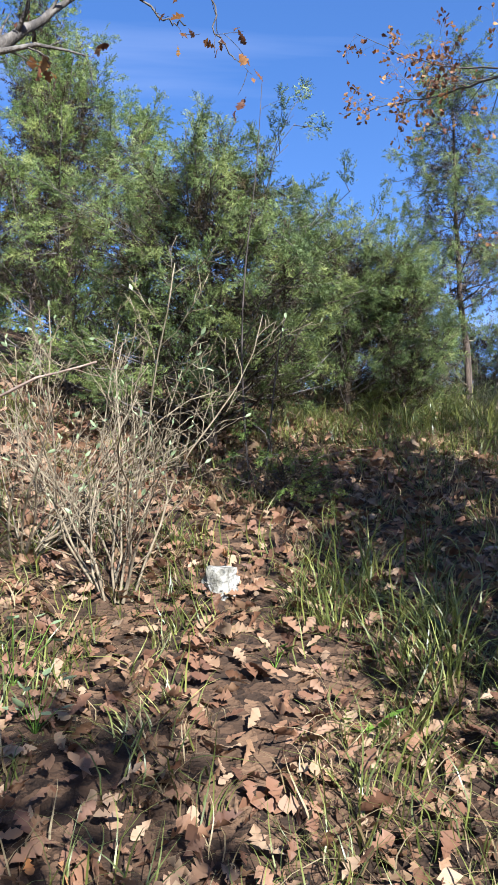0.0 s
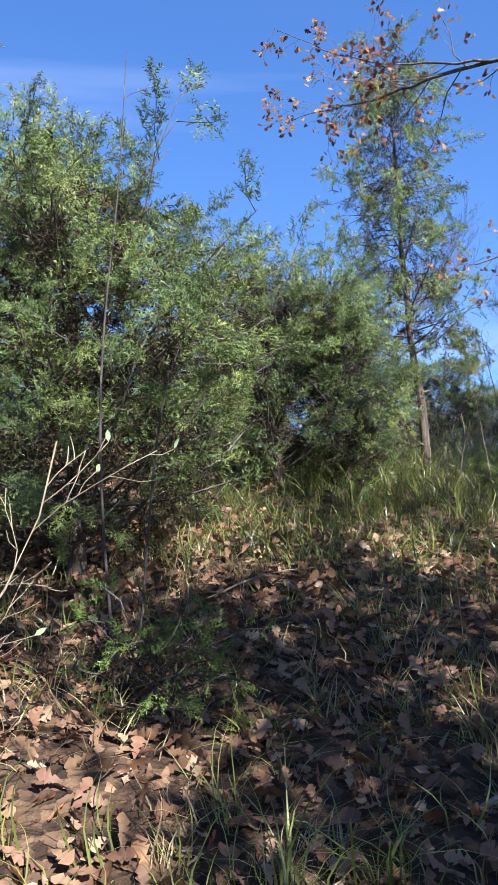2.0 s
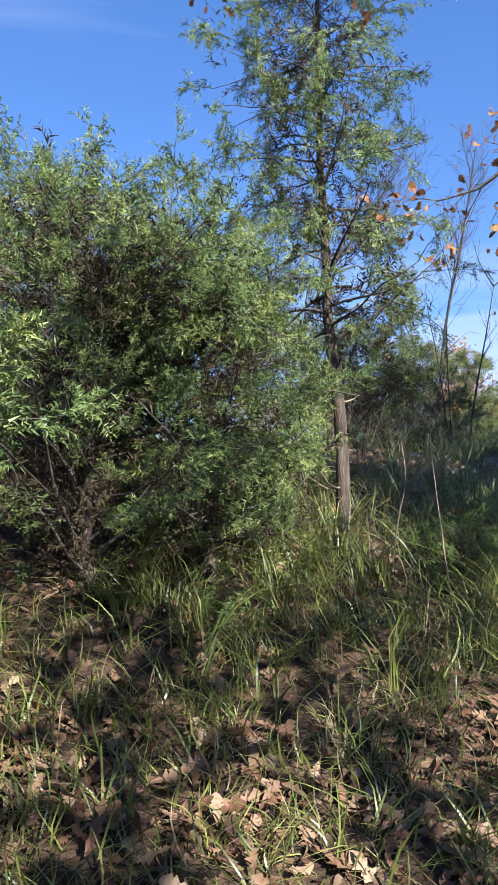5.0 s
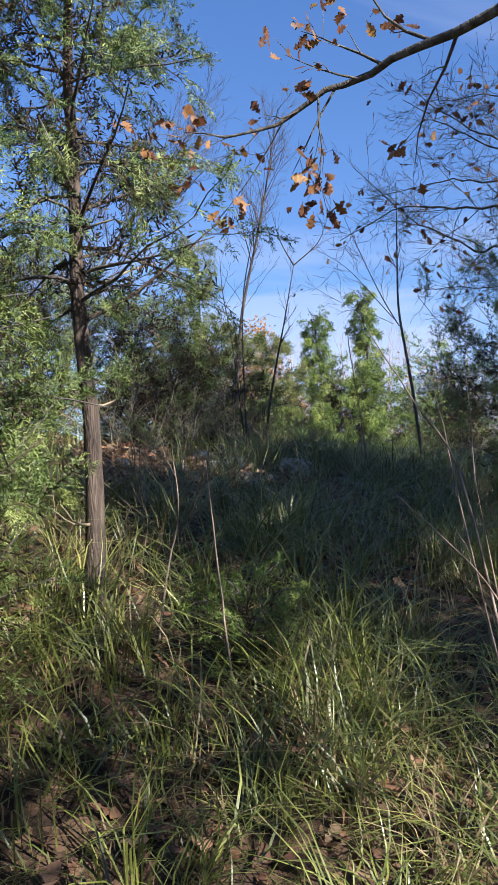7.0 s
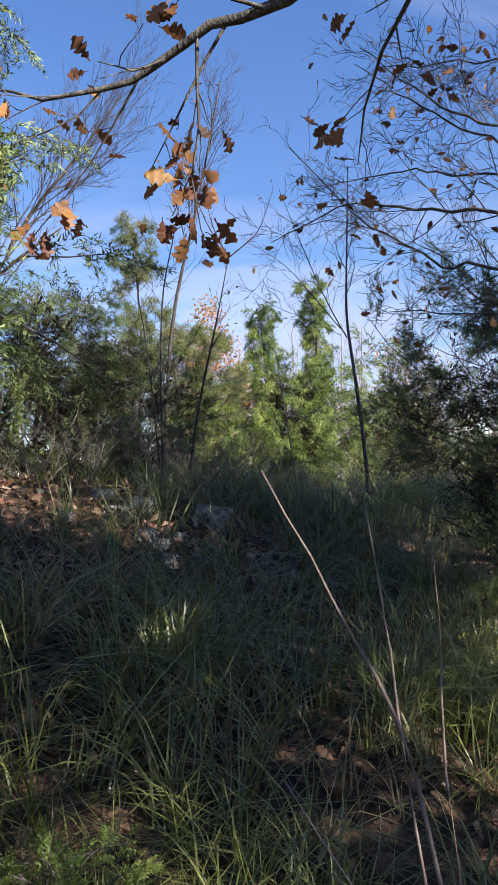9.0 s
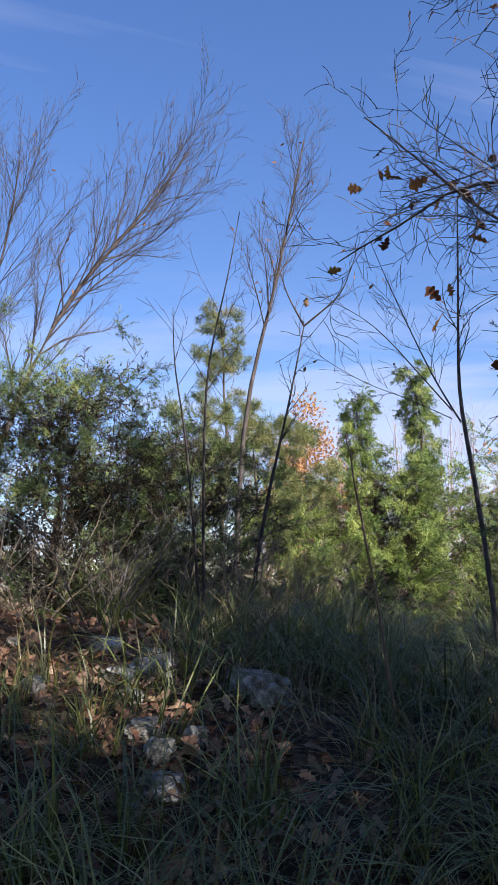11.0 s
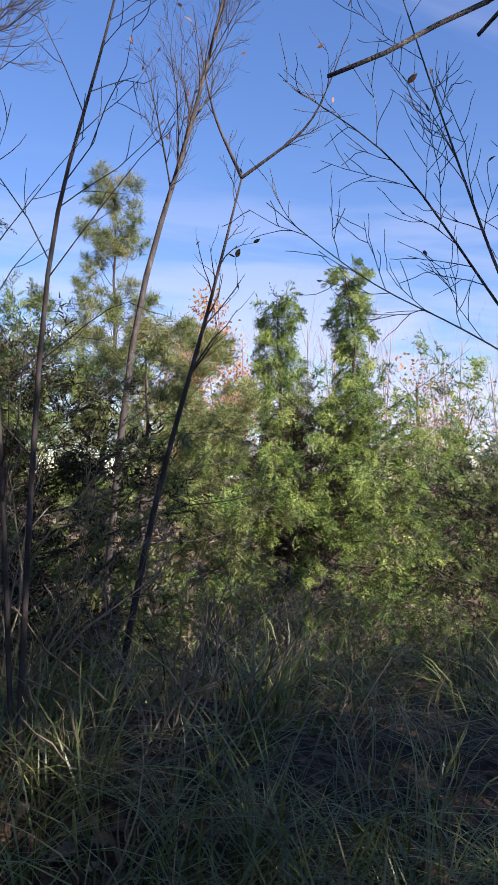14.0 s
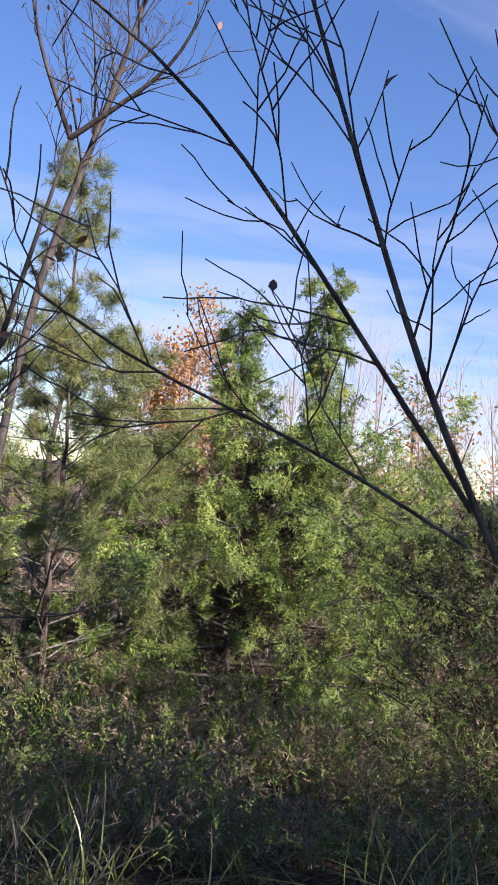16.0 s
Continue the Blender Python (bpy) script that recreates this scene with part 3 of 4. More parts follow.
# darker needle colour stands in for the shade on this tall crown
conifer("juniper", "tall thin juniper with shaggy brown trunk in dry grass", (2.15, 7.95), 3.9, 0.8, 3, M_juniper_blue, limbs=95, dens=1.0, bare=0.29, profile=lambda h: 1.0 - 0.68 * h, lean=(0.02, -0.15), trunk_r=0.038, lift=-0.3, pitch=0.3, droop=-0.8, wobble=0.012, sub=1.9, stubs=10, inner=0.2, fill=0.8)
conifer("juniper", "yellow-green sunlit juniper beside bare shrub", (-1.35, 6.2), 2.6, 1.25, 4, M_juniper, limbs=100, sub=1.5, inner=0.32, dens=0.85, bare=0.02, profile=round_bush, lift=0.6, tip_up=0.6)
conifer("juniper", "tall yellow-green juniper with pointed top shoots", (-2.4, 8.8), 4.0, 1.7, 5, M_juniper, limbs=86, sub=1.5, inner=0.32, dens=0.7, bare=0.03, profile=lambda h: 1.05 - 0.75 * h, lift=0.8, tip_up=1.0, size=1.35)
conifer("juniper", "narrow pale green juniper spire on the bank", (-1.5, 10.9), 3.9, 0.85, 6, M_juniper, limbs=75, dens=0.9, bare=0.03, profile=spire, lift=0.8, tip_up=1.0, size=1.3)
conifer("juniper_seedling", "low bright green juniper seedling above fallen leaves", (0.22, 4.15), 0.24, 0.24, 7, M_juniper_bright, limbs=24, dens=1.0, bare=0.05, profile=lambda h: 1.0, lift=0.2, trunk_r=0.006, size=0.62, twig=0.11)
conifer("juniper_seedling", "small green juniper seedling in dry grass", (2.6, 7.4), 0.34, 0.16, 8, M_juniper_bright, limbs=26, dens=1.3, bare=0.05, profile=round_bush, lift=0.8, trunk_r=0.006, size=0.62, twig=0.11)
# the twin-topped juniper past the crest
conifer("juniper", "broad bright green juniper bush with arching boughs", (8.1, 17.2), 2.95, 2.2, 11, M_juniper_bright, SPRAYS_FAR, limbs=120, sub=1.7, inner=0.34, dens=0.7, twig=0.4, bare=0.02, profile=round_bush, lift=-0.1, pitch=0.3, droop=-0.7, trunk_r=0.08)
conifer("juniper", "narrow drooping juniper leader bent at the tip", (8.5, 17.73), 4.55, 0.17, 12, M_juniper_bright, SPRAYS_FAR, twig=0.2, limbs=90, bare=0.3, profile=lambda h: 1.0 - 0.45 * h, lift=-0.8, droop=-1.0, trunk_r=0.05, sub=1.6, lean=(-0.2, 0))
conifer("juniper", "narrow drooping juniper leader with open top", (8.80, 17.43), 4.85, 0.18, 13, M_juniper_bright, SPRAYS_FAR, twig=0.2, limbs=90, bare=0.3, profile=lambda h: 1.1 - 0.75 * h, lift=-0.8, droop=-1.0, trunk_r=0.05, sub=1.6, lean=(-0.15, 0))
conifer("juniper", "dull green twiggy juniper bush in half shade", (10.6, 17.6), 2.7, 1.9, 14, M_juniper, SPRAYS_FAR, limbs=70, sub=1.5, dens=0.5, bare=0.02, profile=round_bush, lift=0.2, trunk_r=0.06)
conifer("juniper", "dull twiggy juniper with bare lower twigs", (8.2, 13.6), 1.95, 1.25, 19, M_juniper, limbs=80, dens=0.5, bare=0.05, profile=round_bush, lift=0.3, inner=0.5)
conifer("juniper", "dark shaded juniper bush above the stones", (4.5, 13.3), 1.75, 1.05, 15, M_juniper_blue, limbs=80, dens=0.7, bare=0.02, profile=round_bush, lift=0.4, size=1.15)
conifer("juniper", "dark twiggy juniper with ragged top", (3.55, 12.7), 1.62, 0.95, 22, M_juniper_blue, limbs=75, dens=0.7, size=1.15, bare=0.02, profile=round_bush, lift=0.4)
conifer("juniper", "dark spreading juniper behind rubble stones", (2.3, 12.2), 1.72, 1.2, 16, M_juniper_blue, limbs=75, dens=0.65, size=1.15, bare=0.03, profile=round_bush, lift=0.4, inner=0.4)
conifer("juniper", "dark open juniper beside the bare oak", (5.55, 8.9), 1.75, 0.95, 17, M_juniper_blue, limbs=90, dens=1.0, sub=1.4, bare=0.05, profile=round_bush, lift=0.4)
conifer("juniper", "sunlit yellow-green juniper behind the dark bush", (4.6, 16.0), 2.3, 1.3, 20, M_juniper, SPRAYS_FAR, limbs=70, dens=0.7, bare=0.03, profile=round_bush, lift=0.5)
conifer("pine_tree", "young yellow-green pine rising over the bushes", (6.85, 20.6), 7.0, 1.25, 18, M_pine, PINE_TUFTS, limbs=46, dens=0.45, bare=0.2, profile=lambda h: 1.05 - 0.9 * h, lift=0.9, trunk_r=0.06, tip_up=0.9, size=1.5, fill=0, inner=0.55)
conifer("pine_tree", "low spreading pine with tan dry boughs", (6.3, 16.5), 3.3, 1.6, 21, M_pine, PINE_TUFTS, limbs=58, dens=0.8, bare=0.15, profile=round_bush, lift=0.5, trunk_r=0.04, fill=0, inner=0.45)

# bare trees and saplings
bare_tree("bare_sapling", "thin dark leaning sapling forked at the top", [[(4.80, 12.51, 3.75), (4.94, 12.46, 4.73), (5.11, 12.40, 5.39), (5.25, 12.34, 6.08)],
          [(5.25, 12.34, 6.08), (5.38, 12.23, 6.19), (5.48, 12.12, 6.28), (5.56, 12.03, 6.61)], [(5.25, 12.34, 6.08), (5.15, 12.44, 6.37), (5.09, 12.46, 6.69)]],
          (0.017, 0.008, 0.008), 31, M_bark_grey, 2, 0.11, 0.34, 0.6, 14, M_litter, 0.05, low=5)
bare_tree("bare_tree", "slender bare tree with many fine upright twigs", [[(5.40, 14.90, 2.9), (5.47, 14.86, 5.36), (5.59, 14.82, 6.22), (5.78, 14.76, 6.80), (5.97, 14.69, 7.49), (6.12, 14.63, 8.38), (6.24, 14.58, 8.97)]],
          (0.03,), 32, M_bark_grey, 3, 0.12, 0.38, 0.6, 40, M_oak_leaf, 0.05, lift=0.45, low=4)
bare_tree("dead_sapling", "dead grey sapling with few forked twigs", [[(4.25, 11.47, 3.85), (4.26, 11.48, 5.24), (4.31, 11.47, 5.61), (4.40, 11.44, 5.92), (4.49, 11.42, 6.43)],
          [(4.25, 11.47, 3.85), (4.17, 11.48, 5.14), (4.10, 11.49, 5.45), (4.10, 11.49, 5.83)]], (0.009, 0.008), 33, M_bark_grey, 2, 0.2, 0.24, 0.9)
bare_tree("leaning_bare_tree", "bare leaning tree with pinkish upright twigs", [[(2.6, 14.3, 3.3), (3.29, 14.27, 6.09), (3.75, 14.26, 6.85), (4.12, 14.24, 7.33), (4.41, 14.20, 7.67), (4.85, 14.12, 8.36)],
          [(2.6, 14.3, 3.3), (2.8, 14.5, 6.0), (3.2, 14.5, 7.2), (3.3, 14.4, 8.2)]], (0.03, 0.02), 34, M_bark_grey, 3, 0.15, 0.34, 0.5, 30, M_oak_leaf, 0.05, lift=0.5)
bare_tree("forked_bare_tree", "dark bare tree with forked trunk beside the path", [[(5.78, 11.0, 3.62), (5.73, 11.00, 4.61), (5.675, 11.04, 5.04), (5.64, 11.05, 5.27), (5.66, 11.04, 5.48), (5.68, 11.04, 5.77), (5.73, 11.04, 6.5)],
          [(5.65, 11.04, 5.13), (5.52, 11.08, 5.37), (5.43, 11.10, 5.60), (5.32, 11.12, 5.85), (5.18, 11.18, 6.3)],
          [(5.61, 11.06, 5.20), (5.44, 11.09, 5.40), (5.26, 11.10, 5.60), (5.10, 11.09, 5.73), (4.85, 11.15, 5.85)],
          [(5.60, 11.05, 5.15), (5.35, 11.12, 5.28), (5.1, 11.15, 5.35), (4.8, 11.2, 5.55)]],
          (0.017, 0.0062, 0.0048, 0.0030), 35, M_bark_oak, 2, 0.085, 0.34, 0.85, 10, M_litter, 0.035, low=6)
bare_tree("bare_sapling", "tall thin sapling before the dense juniper", [[(0.05, 4.45, 1.9), (-0.03, 4.41, 2.71), (0.03, 4.41, 3.46), (0.09, 4.41, 3.77), (0.13, 4.41, 4.46)],
          [(0.10, 4.45, 1.9), (0.16, 4.45, 2.5), (0.22, 4.42, 3.0), (0.35, 4.4, 3.3)]], (0.006, 0.006), 36, M_bark_grey, 1, 0.4, 0.2, 0.9)
for k, (x, y, h) in enumerate([(12.5, 24.5, 6.6), (13.6, 25.5, 6.3), (14.8, 25.0, 6.9), (11.6, 26.0, 6.6), (16.0, 24.0, 6.4), (9.8, 25.5, 6.6), (12.9, 27.5, 7.0), (17.0, 25.0, 6.8), (13.1, 23.4, 6.2), (14.2, 26.4, 6.8), (15.4, 25.6, 6.4), (18.2, 24.2, 6.6)]):
    z = gz(x, y)
    bare_tree("far_bare_tree", "distant bare pinkish-grey tree with fine twigs", [[(x, y, z), (x + 0.1, y, z + h * 0.5), (x + 0.3 * math.sin(k), y, z + h)], [(x, y, z), (x - 0.5, y, z + h * 0.6), (x - 0.8, y, z + h * 0.9)]],
              (0.035, 0.03), 40 + k, M_bark_pink, 2, 0.28, 0.36, 0.55, lift=0.7, group="distant bare trees", least=0.5)


def leafy_tree(name, label, place, height, width, seed, material, leaves, size):
    rng = np.random.default_rng(seed)
    x, y = place
    z = gz(x, y)
    stems = [[(x, y, z), (x + 0.2, y, z + height * 0.5), (x, y, z + height)]]
    for k in range(6):
        a = k * 1.05
        stems.append([(x + 0.1, y, z + height * 0.3), (x + width * 0.5 * math.cos(a), y + width * 0.5 * math.sin(a), z + height * 0.55), (x + width * math.cos(a) * 0.8, y + width * math.sin(a) * 0.8, z + height * rng.uniform(0.65, 0.9))])
    bare_tree(name, label, stems, (0.12,) + (0.06,) * 6, seed, M_bark_grey, 2, 0.5, 0.4, 0.8, leaves, material, size, lift=0.4, least=0.4, bases=CANOPY_LEAVES, loose=0.28)


leafy_tree("oak_tree", "distant oak with dense orange autumn leaves", (14.4, 35.5), 8.4, 2.1, 51, M_orange, 16000, 0.15)
leafy_tree("oak_tree", "distant oak with thinning russet leaves", (18.5, 28.5), 6.4, 2.2, 52, M_orange, 3500, 0.13)

# oaks beside the way, whose limbs hang over it; unseen crowns leafed for shade
oak("oak_tree", "autumn oak with brown and yellow leaves overhanging the path", (6.0, 4.4), 7.3, 2.4, 61, 9000,
    [[(6.0, 4.4, 4.2), (4.2, 5.5, 5.2), (3.5, 6.3, 5.15), (3.25, 6.71, 5.0), (3.08, 7.03, 5.02), (2.97, 7.22, 5.01), (2.81, 7.36, 4.92), (2.69, 7.41, 4.87), (2.50, 7.55, 4.93)],
     [(6.0, 4.4, 4.7), (3.6, 5.4, 5.5), (2.21, 6.24, 5.76), (1.91, 6.55, 5.82), (1.50, 6.96, 5.99), (1.16, 7.12, 5.99)],
     [(3.0, 5.8, 5.55), (2.4, 6.1, 5.7), (1.90, 6.45, 5.96), (1.58, 6.74, 6.24), (1.07, 7.04, 6.77)],
     # last two limbs: out of view, added to shade the rubble
     [(6.0, 4.4, 5.8), (5.1, 5.5, 6.6), (4.3, 6.5, 6.5), (3.8, 7.3, 6.15)], [(6.0, 4.4, 6.2), (4.9, 5.1, 6.9), (4.0, 6.1, 6.8), (3.5, 6.9, 6.6)]], (0.026, 0.022, 0.013, 0.022, 0.022), clear=0.56, hang=3.2)
oak("oak_tree", "oak with a net of nearly bare dark twigs, unseen crown leafed for shade", (8.0, 7.4), 8.0, 2.7, 62, 8000,
    [[(8.0, 7.4, 4.9), (5.6, 8.1, 5.1), (4.77, 8.34, 5.15), (4.61, 8.75, 5.28), (4.47, 9.10, 5.44), (4.21, 9.48, 5.30)],
     [(8.0, 7.4, 5.3), (5.6, 8.0, 5.4), (4.72, 8.26, 5.49), (4.58, 8.52, 5.64), (4.45, 8.93, 6.12)],
     [(8.0, 7.4, 4.7), (5.6, 8.2, 4.8), (4.76, 8.35, 4.90), (4.70, 8.68, 5.01), (4.51, 9.07, 5.29), (4.31, 9.43, 5.81)],
     [(5.6, 8.2, 5.2), (5.1, 8.7, 5.5), (4.9, 9.3, 5.7), (4.7, 9.9, 5.8)],
     [(8.0, 7.4, 5.0), (5.8, 8.0, 4.95), (4.95, 8.5, 4.75), (4.6, 9.0, 4.85)], [(8.0, 7.4, 5.6), (5.6, 7.9, 5.7), (4.9, 8.3, 5.85), (4.4, 8.7, 5.9)],
     [(5.6, 8.1, 5.1), (5.0, 8.3, 5.4), (4.75, 8.7, 5.7), (4.6, 9.2, 6.2)]], (0.014, 0.012, 0.013, 0.009, 0.012, 0.012, 0.010), clear=0.5, hang=0.08, twiggy=3)
# oaks out of view, added only to cast shade over the way
oak("oak_tree", "unseen russet oak added to shade the leafy slope", (2.75, 0.3), 7.2, 2.5, 63, 3400, clear=0.46)
oak("shade_oak", "unseen young bushy oak added to shade the start", (1.8, -0.45), 3.9, 1.25, 68, 3600, trunk_r=0.045, clear=0.25)
oak("oak_tree", "unseen russet oak added to shade the grass", (4.7, -0.7), 6.6, 2.5, 65, 6000, clear=0.5)
oak("oak_tree", "unseen brown-leaved oak added behind the start for shade", (0.9, -3.4), 6.5, 2.2, 66, 4500)
oak("oak_tree", "unseen low spreading oak added to shade the dip", (9.4, 7.9), 5.2, 2.5, 67, 9500, clear=0.34)
# oak on the left, its limb hanging over the way
oak("oak_tree", "leaning oak with a thick limb over the path", (-2.8, 1.2), 4.6, 1.5, 64, 2500,
    [[(-2.6, 1.6, 2.2), (-1.4, 2.2, 2.85), (-0.82, 2.44, 3.13), (-0.75, 2.52, 3.24), (-0.67, 2.60, 3.38), (-0.55, 2.74, 3.60), (-0.41, 2.97, 3.93)],
     [(-0.55, 2.74, 3.60), (-0.37, 2.77, 3.66), (-0.25, 2.80, 3.55), (-0.17, 2.80, 3.53)], [(-0.55, 2.74, 3.60), (-0.2, 2.7, 3.7), (-0.06, 2.71, 3.57), (-0.06, 2.71, 3.42), (0.01, 2.71, 3.32)]], (0.042, 0.006, 0.004), M_oak_leaf, hang=1.6)


def far_thicket():
    """The scrub that closes the view behind the clearing."""
    rng = np.random.default_rng(123)
    n = 6500
    a = rng.uniform(radians(-62), radians(62), n)
    r = rng.uniform(14, 34, n)
    x, y = 3 + r * np.sin(a), 6 + r * np.cos(a)
    ok = (np.hypot(x - 8.3, y - 17) > 3.2) & (y > 15)
    x, y = x[ok], y[ok]
    top = (2.1 + 1.2 * np.sin(0.9 * x + 1) * np.sin(0.7 * y)) * np.sqrt(rng.uniform(0.02, 1, len(x)))
    p = np.stack([x, y, ground_z(x, y) + top], 1)
    w = rng.normal(size=p.shape) * 0.6 + np.array([0, 0, 1.0])
    g = Geo()
    scatter(g, THICKET, p, w, rng.uniform(2.5, 5.0, len(x)), rng)
    tagged(new("far_thicket", g.mesh("far_thicket", M_far)), "brown and olive scrub closing the distance", "scrub", kind="stuff")


def bank_thicket():
    """Low evergreen scrub under the trees on the bank."""
    rng = np.random.default_rng(124)
    n = 2600
    x, y = rng.uniform(-6.5, 1.2, n), rng.uniform(9.5, 15, n)
    top = 1.1 * np.sqrt(rng.uniform(0.02, 1, n)) * (0.8 + 0.4 * np.sin(1.3 * x + y))
    p = np.stack([x, y, ground_z(x, y) + top], 1)
    g = Geo()
    scatter(g, THICKET, p, rng.normal(size=p.shape) * 0.7 + np.array([0, 0, 0.7]), rng.uniform(1.5, 2.6, n), rng)
    tagged(new("bank_scrub", g.mesh("bank_scrub", M_juniper)), "low dark green scrub under the junipers", "scrub", kind="stuff")


def undergrowth():
    """Low shaded scrub in the dip before the green junipers."""
    rng = np.random.default_rng(125)
    n = 9000
    x, y = rng.uniform(3.6, 10.5, n), rng.uniform(11.1, 16.2, n)
    ok = y > 12.6 - 0.25 * (x - 6) * (x < 6)
    x, y = x[ok], y[ok]
    top = 0.55 * np.sqrt(rng.uniform(0.02, 1, len(x))) * (0.8 + 0.5 * np.sin(1.9 * x + 1.3 * y))
    p = np.stack([x, y, ground_z(x, y) + top], 1)
    for name, label, mat, pick in (("green_undergrowth", "low dark green scrub in the shaded dip", M_juniper, slice(0, None, 2)), ("dry_undergrowth", "brown dry stalks in the shaded dip", M_far, slice(1, None, 2))):
        g = Geo()
        q = p[pick]
        scatter(g, SPRAYS_DEEP, q, rng.normal(size=q.shape) * 0.6 + np.array([0, 0, 1.0]), rng.uniform(0.75, 1.35, len(q)), rng)
        tagged(new(name, g.mesh(name, mat)), label, "scrub", kind="stuff")


far_thicket()
bank_thicket()
undergrowth()


# ---- shrubs and sticks ----
def shrub(name, label, place, height, spread, stems, seed, material, depth=2, leaves=0, leaf_material=None, gap=0.12, leaf_size=0.025):
    rng = np.random.default_rng(seed)
    x, y = place
    ob = thing(name, label, "shrub", (x, y, gz(x, y) - 0.02))
    tips, tw = [], Geo()
    for k in range(stems):
        a = rng.uniform(0, 6.28)
        g = Geo()
        path = curve_path((0.05 * math.cos(a), 0.05 * math.sin(a), 0), (spread * math.cos(a), spread * math.sin(a), 1.0), height * rng.uniform(0.6, 1.1), 9, rng, 0.14, 0.25)
        tube(g, path, np.linspace(0.0056, 0.0016, 9), 5)
        part("stem", g, material, ob)
        grow(tw, path, 0.005, 0.0012, rng, depth, gap, 0.36, 0.8, tips, 0.3, 0.05)
    tagged(part("twig_spread", tw, material, ob), kind="stuff")
    if leaves:
        pick = rng.integers(0, len(tips), leaves)
        g = Geo()
        scatter(g, SMALL_LEAVES, [tips[i][0] for i in pick], [tips[i][1] / (np.linalg.norm(tips[i][1]) + 1e-9) + rng.normal(size=3) * 0.4 for i in pick], leaf_size * rng.uniform(0.6, 1.3, leaves), rng)
        tagged(part("foliage", g, leaf_material, ob), kind="stuff")
    return ob


shrub("bare_shrub", "pale dry shrub with many thin upright twigs", (-0.42, 3.1), 1.15, 0.45, 13, 71, M_bark_pale, 2, 240, M_sage, gap=0.085)
shrub("bare_shrub", "grey tangled dead shrub low on the bank", (-0.85, 3.35), 0.95, 1.1, 20, 72, M_bark_pale, 2, gap=0.08)
shrub("bare_shrub", "dry twiggy shrub under the dark juniper", (3.4, 12.0), 0.9, 0.8, 10, 73, M_bark_pale, 2)
shrub("bare_shrub", "tangled dry twigs beside the rubble", (4.75, 11.75), 0.7, 0.9, 9, 74, M_bark_pale, 2)
for k, (x, y, h) in enumerate([(3.0, 11.4, 0.8), (3.7, 11.7, 0.95), (4.2, 12.1, 1.0), (4.9, 12.3, 0.9), (2.4, 11.2, 0.8), (5.4, 12.6, 0.8), (4.5, 11.5, 0.6)]):
    shrub("bare_shrub", "brown tangle of dead twigs under the dark juniper", (x, y), h, 0.9, 12, 170 + k, M_bark_oak if k % 2 else M_bark_pale, 2, gap=0.09)
shrub("bare_shrub", "dark leafless undergrowth at the edge of the grass", (6.6, 12.2), 0.7, 0.9, 9, 75, M_bark_grey, 2)
shrub("bare_shrub", "thin dry undergrowth before the green bushes", (7.4, 12.5), 0.9, 0.8, 10, 76, M_bark_grey, 2, 60, M_juniper)
shrub("bare_shrub", "brown leafless twigs beneath the tall juniper", (2.75, 8.9), 0.9, 0.8, 9, 77, M_bark_pale, 2)


def stick(label, points, r, seed, material=None, twigs=1, name="dead_stick"):
    rng = np.random.default_rng(seed)
    base = np.array(points[0], float)
    ob = thing(name, label, "stick", base)
    g, tips = Geo(), []
    p = smooth_path(points, 12) - base
    p[1:-1] += rng.normal(size=(10, 3)) * r * 0.4
    tube(g, p, np.linspace(r, r * 0.45, 12) * rng.uniform(0.9, 1.12, 12), 7)
    part("stem", g, material or M_stick, ob, "", True)
    tw = Geo()
    if twigs:
        grow(tw, p[4:], r * 0.5, 0.001, rng, 1, 0.3 / twigs, 0.25, 0.9, tips)
        tagged(part("twig", tw, material or M_stick, ob), kind="stuff")


def on_ground(x, y, d=-0.02):
    return (x, y, gz(x, y) + d)


# one shrub's three tall shoots, rising from the same root
stick("long pale leaning dry stem", [on_ground(2.93, 6.42), (2.975, 6.68, 3.60), (2.98, 6.78, 3.70), (2.972, 6.936, 3.85), (2.874, 6.983, 4.065)], 0.0042, 81, None, 0)
stick("thin upright dry stem", [on_ground(2.94, 6.44), (2.983, 6.78, 3.66), (3.07, 6.92, 3.80), (3.10, 6.98, 3.87), (3.125, 7.05, 3.98)], 0.003, 82, None, 0)
stick("thin reddish bent dry stem", [on_ground(2.96, 6.45), (3.014, 6.72, 3.60), (3.124, 6.85, 3.68), (3.18, 6.91, 3.75), (3.123, 6.85, 3.92)], 0.0026, 86, None, 0)
stick("low arching dry branch in the grass", [on_ground(2.97, 6.4), (2.93, 6.48, 3.24), (2.908, 6.6, 3.356), (2.853, 6.9, 3.576)], 0.0032, 88)
stick("straight pale dry stalk", [on_ground(2.46, 7.25), (2.43, 7.24, 3.3), (2.403, 7.243, 3.70)], 0.0042, 83, None, 0)
stick("crooked bleached dry branch", [on_ground(2.36, 7.75), (2.40, 7.75, 3.35), (2.47, 7.75, 3.5), (2.451, 7.754, 3.73)], 0.0045, 84)
stick("brown upright stalk with a knobbed tip", [on_ground(4.6, 9.97), (4.49, 9.85, 4.13), (4.36, 9.68, 4.43), (4.254, 9.547, 4.668), (4.228, 9.518, 4.731)], 0.0056, 85, None, 0)
stick("thin dry grass stalk", [on_ground(1.35, 4.75), (1.36, 4.8, 2.5), (1.4, 4.85, 2.85)], 0.0022, 87, M_straw, 0)


